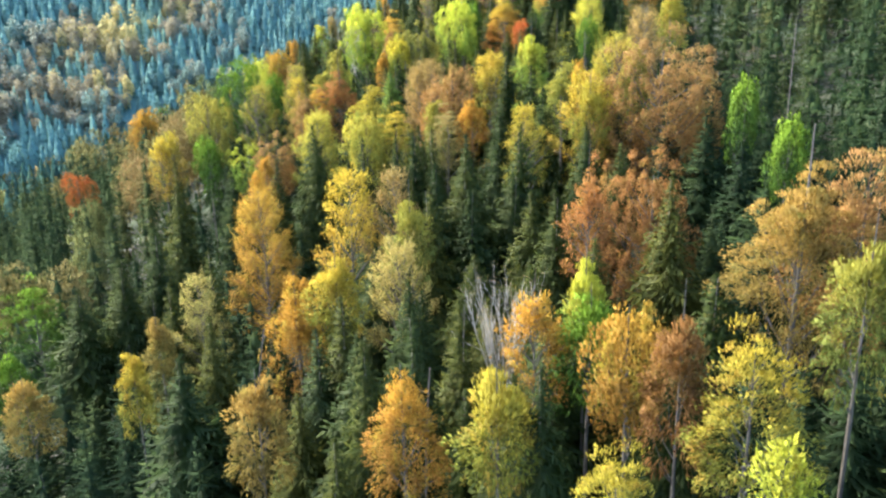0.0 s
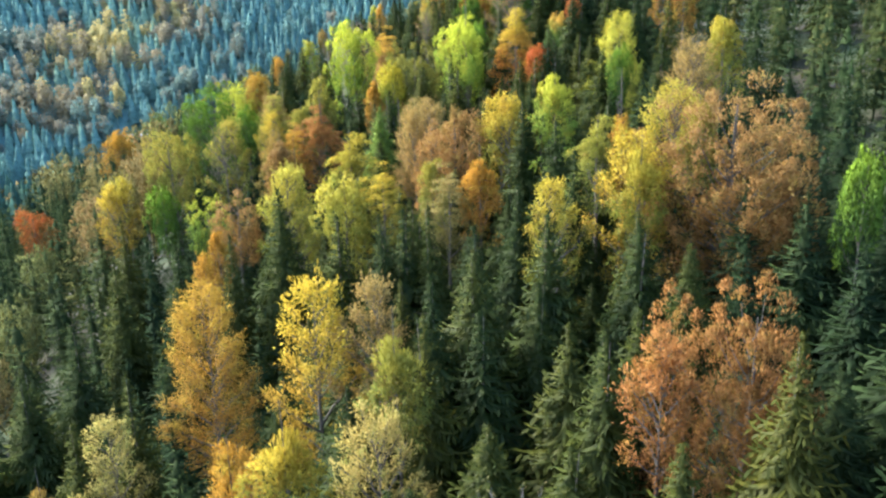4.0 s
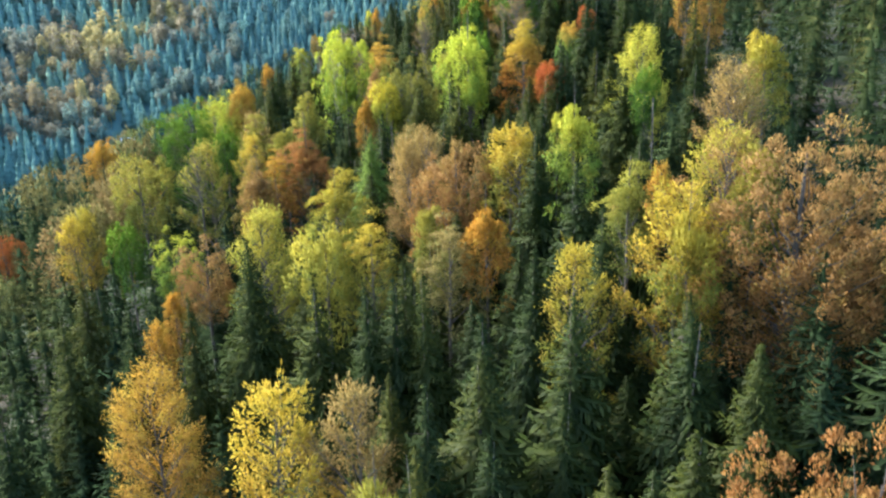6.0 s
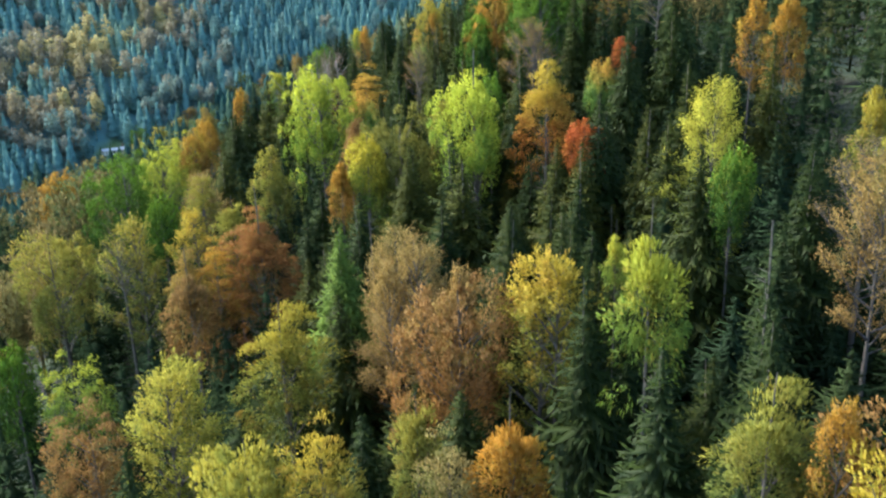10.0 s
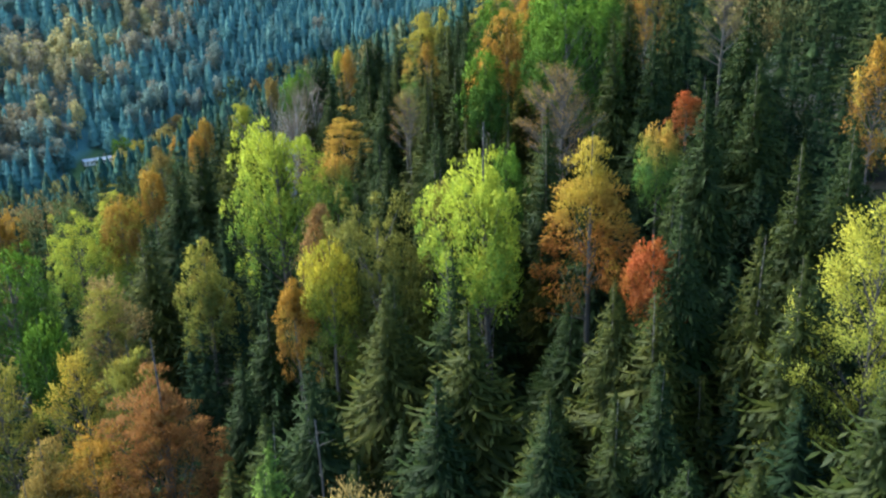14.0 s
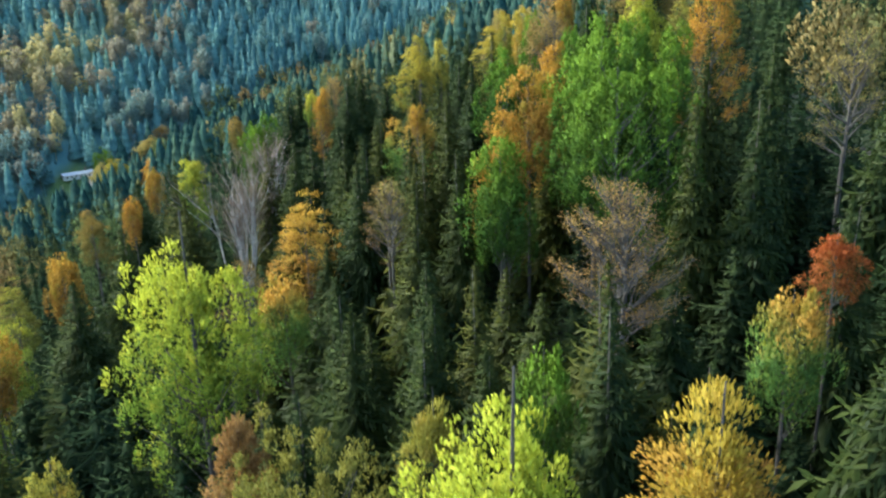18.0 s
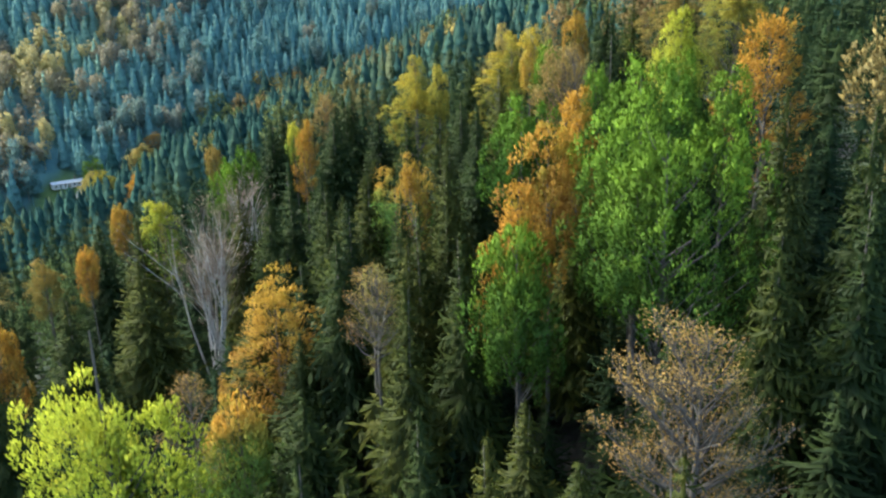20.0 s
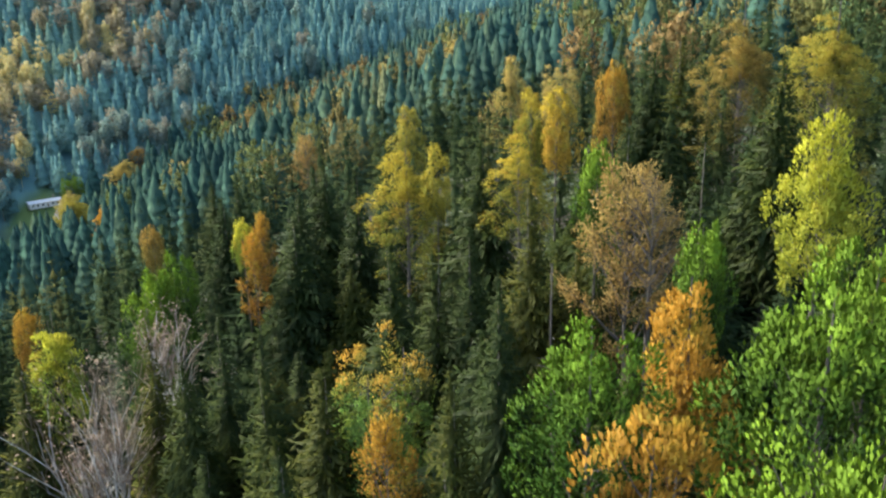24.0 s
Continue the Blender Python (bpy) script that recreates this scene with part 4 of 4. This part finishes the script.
spruce(3.2, 230.2, 70.0, 3.2)
spruce(1.6, 210.7, 68.9, 3.2)
spruce(-16.3, 236.3, 61.5, 3.9)
spruce(-10.7, 226.2, 61.9, 3.3)
spruce(-13.1, 274.3, 65.9, 5.0)
spruce(-8.2, 264.0, 67.2, 3.9)
spruce(-2.6, 236.1, 67.2, 4.4)
spruce(-17.6, 230.8, 60.4, 3.9)
spruce(-48.8, 420.7, 47.2, 5.0)
spruce(-22.9, 238.6, 59.3, 3.7)
spruce(27.5, 277.8, 77.8, 4.9)
spruce(34.5, 290.4, 79.1, 5.0)
spruce(16.1, 241.5, 75.6, 3.9)
spruce(30.9, 248.2, 79.1, 4.6)
spruce(18.3, 229.0, 76.3, 3.4)
spruce(7.3, 230.1, 72.7, 3.6)
spruce(5.1, 254.1, 71.6, 4.7)
spruce(-38.3, 246.0, 53.7, 5.0)
spruce(-7.1, 213.4, 63.3, 3.2)
spruce(-2.0, 205.9, 65.4, 3.3)
spruce(-0.6, 203.4, 65.5, 3.2)


# ---- spruces that fill the wood between them ----
def scatter(x0, x1, y0, y1, step, jitter=0.45):
    """Loosely spread places in a field, about one to each step squared."""
    gx, gy = np.meshgrid(np.arange(x0, x1, step), np.arange(y0, y1, step))
    q = np.stack([gx.ravel(), gy.ravel()], 1) + rng.uniform(-jitter, jitter, (gx.size, 2)) * step
    return q[clearing(q[:, 0], q[:, 1]) < 0]


REST = []


def fill_wood():
    """Single trees next to the flight's line, the others kept for the joined wood."""
    for x, y in scatter(-50, 44, 20, 268, 5.2):
        S = np.array(STANDING)
        near = np.hypot(S[:, 0] - x, S[:, 1] - y)
        if (near < 1.3 + 0.5 * S[:, 2]).any() or (y > 190 and rng.random() < 0.1):
            continue
        top = float(canopy(x, y)) - rng.uniform(4.0, 11.5)
        size = rng.uniform(3.0, 4.3) * (1.15 if y > 190 else 1.0)
        if COUNT["s"] < 290 and -17 < x < 19 and y > 40:
            spruce(x, y, top, size)
        else:
            REST.append((x, y, top, size))
            STANDING.append((x, y, size))


    # young spruces under the big broadleaved crowns
    for x, y in np.concatenate([scatter(-6, 44, 172, 240, 4.6), scatter(-22, 44, 30, 172, 6.5)]):
        size = rng.uniform(2.2, 3.2)
        REST.append((x, y, float(ground_z(x, y)) + rng.uniform(6.0, 14.0), size))


fill_wood()


# ---- the far woods ----
def forest(name, template_list, spots, heights, radii, material, tint, label, h0, r0):
    """Many trees joined into one mesh."""
    V, N, F, T, k = [], [], [], [], 0
    which = rng.integers(0, len(template_list), len(spots))
    turn = rng.uniform(0, 6.283, len(spots))
    foot = ground_z(spots[:, 0], spots[:, 1])
    for w, (tv, tn, tf) in enumerate(template_list):
        i = np.nonzero(which == w)[0]
        c, s = np.cos(turn[i])[:, None], np.sin(turn[i])[:, None]
        sr, sz = (radii[i] / r0)[:, None], (heights[i] / h0)[:, None]
        x = (tv[None, :, 0] * c - tv[None, :, 1] * s) * sr + spots[i, 0, None]
        y = (tv[None, :, 0] * s + tv[None, :, 1] * c) * sr + spots[i, 1, None]
        z = tv[None, :, 2] * sz + foot[i, None]
        V.append(np.stack([x, y, z], -1).reshape(-1, 3))
        N.append(np.stack([tn[None, :, 0] * c - tn[None, :, 1] * s, tn[None, :, 0] * s + tn[None, :, 1] * c, tn[None, :, 2] + 0 * c], -1).reshape(-1, 3))
        F.append((tf[None] + (np.arange(len(i)) * len(tv))[:, None, None] + k).reshape(-1, 4))
        T.append(np.repeat(tint[i], len(tv)))
        k += len(i) * len(tv)
    ob = link_mesh(name, np.concatenate(V), np.concatenate(F), material, None, np.concatenate(T), np.concatenate(N))
    return tagged(ob, label, "forest", kind="stuff")


LEAFY_H, LEAFY_R = 22.0, 4.5


def far_spruce(levels, around, fringe, steps):
    p = spruce_pile(levels, around, fringe, SPRUCE_H, SPRUCE_R, 0.12, 0.2, 0.5, steps)
    p.tube([np.array([0, 0, 0.0]), np.array([0, 0, SPRUCE_H * 0.9])], [0.25, 0.04], 3)
    return p.arrays()


def spire(rings, sides, seed=0):
    """A far spruce: a pointed cone of ragged tiers."""
    g = np.random.default_rng(seed)
    p = Pile()
    for i in range(rings + 1):
        h = 1 - i / rings
        tier = 1.06 if i % 2 else 0.86
        for k in range(sides):
            a = 6.283 * (k + 0.5 * (i % 2)) / sides
            r = (SPRUCE_R * (1 - h) ** 0.75 * tier * g.uniform(0.72, 1.25)) if i else 0.05
            p.v.append(np.array([math.cos(a) * r, math.sin(a) * r, SPRUCE_H * (0.10 + 0.90 * h) - (0.7 if i % 2 else 0.0) + (g.normal(0, 0.45) if i else 0)]))
            p.n.append(unit(np.array([math.cos(a), math.sin(a), 0.9 if i % 2 else 0.25]) + g.normal(0, 0.2, 3)))
    for i in range(rings):
        for k in range(sides):
            b, d = i * sides + k, i * sides + (k + 1) % sides
            p.f.append((b, b + sides, d + sides, d))
    return p.arrays()


def far_crown(kind, seed, tufts, each, size):
    """A broadleaved tree of the joined woods: stem and crown, of the size LEAFY_H and LEAFY_R."""
    _, p, H = tufted_piles(kind, LEAFY_R, seed, tufts, each, size, False)
    p.v = [v * np.array([1, 1, 0.68 * LEAFY_H / H]) + UP * (0.32 * LEAFY_H) for v in p.v]
    p.tube([np.array([0, 0, 0.0]), np.array([0, 0, LEAFY_H * 0.6])], [0.28, 0.1], 4)
    return p.arrays()


def patches(x, y, scale, seed):
    """Uneven stands: 0 to 1 over the land."""
    v = np.zeros(len(x))
    g = np.random.default_rng(seed)
    for k in range(5):
        f = (0.6 + 0.5 * k) / scale
        a, b = g.uniform(0, 6.28), g.uniform(0, 6.28)
        v += np.sin(f * (x * math.cos(a) + y * math.sin(a)) + b)
    return 0.5 + v / 6.0


def far_woods():
    spots = scatter(-420, 420, -70, 900, 7.6)
    x, y = spots[:, 0], spots[:, 1]
    S = np.array(STANDING)
    free = ~((x > -50) & (x < 44) & (y > 20) & (y < 268)) & (np.abs(x) < 0.60 * np.maximum(y, 20) + 40) & (across(x, y) <= 6)
    for sx, sy, sr in S[(S[:, 0] < -40) | (S[:, 0] > 34) | (S[:, 1] > 250) | (S[:, 1] < 28)]:
        free &= np.hypot(x - sx, y - sy) > 1.8 + 0.6 * sr
    away = np.hypot(x, y - np.clip(y, 20, 190))
    free &= rng.random(len(x)) < np.clip(1.25 - away / 420, 0.45, 0.95)
    spots, away = spots[free], away[free]
    x, y = spots[:, 0], spots[:, 1]
    leafy_part = patches(x, y, 26, 3) + rng.normal(0, 0.16, len(x)) > np.where(away > 230, 0.84, np.where(x < -40, 0.86, 0.84))
    height = canopy(x, y) - ground_z(x, y) + np.clip(rng.normal(-0.5, 3.8, len(x)), -9, 6)
    tint = np.clip(0.25 + 0.5 * patches(x, y, 40, 5) + rng.normal(0, 0.2, len(x)), 0, 1)
    wide = rng.uniform(3.0, 4.9, len(x)) * np.clip(0.85 + away / 700, 0.9, 1.35)
    R = np.array(REST)
    close = (R[:, 0] > 14) & (R[:, 0] < 36)         # next to the flight's line
    for i, pattern in ((close, (24, 10, 3, 2)), (~close, (15, 7, 2, 1))):
        Q = R[i]
        forest("spruce_wood", [far_spruce(*pattern) for _ in range(4)], Q[:, :2], Q[:, 2] - ground_z(Q[:, 0], Q[:, 1]), Q[:, 3], FAR_SPRUCE, rng.uniform(0.0, 0.7, len(Q)),
               "dense dark green spruces between the autumn trees", SPRUCE_H, SPRUCE_R)
    shapes = {"near": [far_spruce(16, 6, 2, 1) for _ in range(3)], "middle": [far_spruce(12, 6, 1, 1) for _ in range(3)], "far": [spire(15, 10, 50 + k) for k in range(6)], "distant": [spire(9, 8, k) for k in range(6)]}
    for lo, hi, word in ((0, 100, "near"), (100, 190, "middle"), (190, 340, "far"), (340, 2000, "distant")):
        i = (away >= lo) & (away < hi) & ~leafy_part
        # the two outer bands take the needles with haze in their colour
        forest("spruce_wood", shapes[word], spots[i], height[i], wide[i], HAZED_SPRUCE if word in ("far", "distant") else FAR_SPRUCE, tint[i],
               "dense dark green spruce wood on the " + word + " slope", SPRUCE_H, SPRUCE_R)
        i = (away >= lo) & (away < hi) & leafy_part
        detail = {"near": (80, 24, 0.45), "middle": (60, 14, 0.6), "far": (44, 8, 0.9), "distant": (34, 5, 1.2)}[word]
        forest("autumn_wood", [far_crown("rdlr"[k], 40 + k, *detail) for k in range(4)], spots[i], height[i] * 0.97, wide[i] * 1.1, FAR_LEAVES, tint[i],
               "yellow and orange autumn trees on the " + word + " slope", LEAFY_H, LEAFY_R)


def far_hill():
    spots = scatter(-520, 200, 430, 1320, 8.6)
    s = across(spots[:, 0], spots[:, 1])
    spots = spots[(s > 6) & (s < 235)]
    x, y = spots[:, 0], spots[:, 1]
    # a belt of broadleaved trees on the far slope, spruce above and below
    s = across(x, y)
    belt = np.exp(-((s - 105 - 0.12 * (x + 250)) / 45) ** 2) * (x < -140) + 0.8 * np.exp(-((s - 45) / 16) ** 2) * (x < -270) + 0.5 * np.exp(-((s - 190) / 22) ** 2) * (x < -330)
    leafy_part = patches(x, y, 22, 9) * 0.55 + 0.33 * belt + 0.05 * (x < -180) + rng.normal(0, 0.17, len(x)) > 0.535
    height = stand_height(x, y) + rng.uniform(-6, 5, len(x)) + 5 * patches(x, y, 16, 21)
    tint = np.clip(0.46 * patches(x, y, 50, 11) + 0.38 * belt * (x < -220) + 0.10 * belt + rng.normal(0, 0.15, len(x)), 0, 1)
    wide = rng.uniform(3.8, 5.6, len(x))
    i = ~leafy_part
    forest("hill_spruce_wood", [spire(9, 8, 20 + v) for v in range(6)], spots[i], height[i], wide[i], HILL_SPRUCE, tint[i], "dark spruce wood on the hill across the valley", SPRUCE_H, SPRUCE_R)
    i = leafy_part
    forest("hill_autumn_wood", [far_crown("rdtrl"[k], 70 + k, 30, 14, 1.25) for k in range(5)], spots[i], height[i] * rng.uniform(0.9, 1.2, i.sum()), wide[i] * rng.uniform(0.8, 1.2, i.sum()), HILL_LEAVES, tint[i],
           "haze-tinted yellow and rust trees on the hill across the valley", LEAFY_H, LEAFY_R)
    # the wood goes on over the hill's top
    spots = scatter(-1150, 420, 430, 1750, 18.0)
    s = across(spots[:, 0], spots[:, 1])
    spots = spots[(s >= 235) | ((s > 6) & (spots[:, 1] >= 1320))]
    k = len(spots)
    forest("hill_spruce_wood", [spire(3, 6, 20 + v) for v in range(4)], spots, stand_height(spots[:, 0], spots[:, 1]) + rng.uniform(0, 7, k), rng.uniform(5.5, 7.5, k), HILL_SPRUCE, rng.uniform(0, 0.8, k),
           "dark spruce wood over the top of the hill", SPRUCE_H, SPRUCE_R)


far_woods()
far_hill()


# ---- the farm in the valley ----
def box(bm, x0, x1, y0, y1, z0, z1):
    k = bmesh.ops.create_cube(bm, size=1.0)["verts"]
    for v in k:
        v.co = Vector(((x0 + x1) / 2 + v.co.x * (x1 - x0), (y0 + y1) / 2 + v.co.y * (y1 - y0), (z0 + z1) / 2 + v.co.z * (z1 - z0)))


def solid(name, bm, material, parent, basis=None):
    me = bpy.data.meshes.new(name)
    bm.to_mesh(me)
    bm.free()
    me.materials.append(material)
    ob = new(name, me)
    ob.parent = parent
    if basis is not None:
        ob.matrix_basis = basis
    return ob


def surface(name, a, b, scale, rough=0.8, metal=0.0):
    m, n, l = node_material(name)
    p, out = n("ShaderNodeBsdfPrincipled"), n("ShaderNodeOutputMaterial")
    l(ramp(n, l, noise_at(n, l, scale, 6.0), [(0.3, a), (0.7, b)]), p.inputs["Base Color"])
    p.inputs["Roughness"].default_value, p.inputs["Metallic"].default_value = rough, metal
    l(p.outputs[0], out.inputs[0])
    return m


def farmhouse(x, y, turn, length, width):
    plaster, sheet = surface("pale_plaster", (0.45, 0.42, 0.36), (0.62, 0.58, 0.50), 0.8), surface("pale_metal_sheet", (0.30, 0.32, 0.33), (0.45, 0.46, 0.46), 0.5, 0.6)
    dark = surface("dark_window_glass", (0.02, 0.025, 0.03), (0.05, 0.055, 0.06), 0.5, 0.15)
    plank = surface("brown_planks", (0.12, 0.08, 0.05), (0.22, 0.15, 0.09), 2.0)
    house = tagged(new("farmhouse"), "long low farmhouse with a pale metal roof in the valley", "house")
    house.matrix_world = pose(x, y, float(ground_z(x, y)) - 0.4, 0, 0, turn)
    bm = bmesh.new()
    box(bm, -length / 2, length / 2, -width / 2, width / 2, 0, 3.4)
    solid("wall", bm, plaster, house)
    for sign in (-1, 1):
        bm = bmesh.new()
        box(bm, -length / 2 - 0.5, length / 2 + 0.5, 0, width / 2 + 0.9, -0.08, 0.08)
        tilt = Matrix.Translation((0, 0, 4.75)) @ (pose(0, 0, 0, 0, 0, 180) if sign < 0 else Matrix.Identity(4)) @ pose(0, 0, 0, -20, 0, 0)
        solid("roof_slope", bm, sheet, house, tilt)
    bm = bmesh.new()
    box(bm, -0.4, 0.4, -0.4, 0.4, 4.4, 7.2)
    solid("chimney", bm, plank, house, Matrix.Translation((length * 0.2, 0, 0)))
    bm = bmesh.new()
    box(bm, -0.5, 0.5, -0.06, 0.06, 0.4, 2.4)
    solid("door", bm, plank, house, Matrix.Translation((0, -width / 2, 0)))
    for k in (-3, -2, -1, 1, 2, 3):
        bm = bmesh.new()
        box(bm, -0.6, 0.6, -0.05, 0.05, 1.3, 2.6)
        solid("window", bm, dark, house, Matrix.Translation((k * length / 7.5, -width / 2, 0)))


farmhouse(-252.7, 677.1, 40, 22, 6.0)
farmhouse(-244.0, 602.7, 52, 16, 7.0)


def valley_road():
    gravel = surface("pale_gravel", (0.17, 0.16, 0.14), (0.26, 0.25, 0.22), 1.5, 0.95)
    V, F = [], []
    for k in range(31):
        y = 690 - 5.5 * k
        x = -250 + 0.9 * k + 4 * math.sin(y / 34)
        for side in (-2.4, 2.4):
            V.append((x + side, y, float(ground_z(x, y)) + 0.5))
        if k:
            F.append((2 * k - 2, 2 * k - 1, 2 * k + 1, 2 * k))
    tagged(link_mesh("road", V, F, gravel), "pale gravel road along the valley floor", "road", kind="structure")


valley_road()


# ---- dead stems among the living trees ----
def snag(x, y, top, lean):
    foot = float(ground_z(x, y)) - 0.3
    tall = top - foot
    p = Pile()
    pts = [np.array([lean * tall * (k / 6) ** 1.5, 0.15 * math.sin(k), tall * k / 6]) for k in range(7)]
    p.tube(pts, [0.12 * (1 - 0.6 * k / 6) for k in range(7)], 6)
    for k in range(14):
        f = rng.uniform(0.45, 0.98)
        root = np.array([lean * tall * f ** 1.5, 0, tall * f])
        a = rng.uniform(0, 6.28)
        p.tube([root, root + np.array([math.cos(a), math.sin(a), 0.3]) * rng.uniform(0.4, 1.5)], [0.035, 0.008], 3)
    me = p.mesh("trunk")
    tree = tagged(new("dead_tree"), "dead grey tree stem with broken twigs on the slope", "dead tree")
    tree.matrix_world = pose(x, y, foot, 0, 0, rng.uniform(0, 360))
    part("trunk", me, GREY_BARK, tree, Matrix.Identity(4))


snag(-6.5, 138.2, 50.9, 0.02)
snag(38.9, 91.9, 57.4, 0.0)
snag(-2.4, 48.4, 37.3, 0.05)
snag(-1.4, 227.0, 62.7, 0.0)
snag(7.7, 220.9, 70.3, 0.01)
snag(-1.2, 79.7, 42.7, 0.02)
snag(19.4, 114.6, 55.9, 0.0)
snag(-19.3, 65.2, 33.5, -0.15)
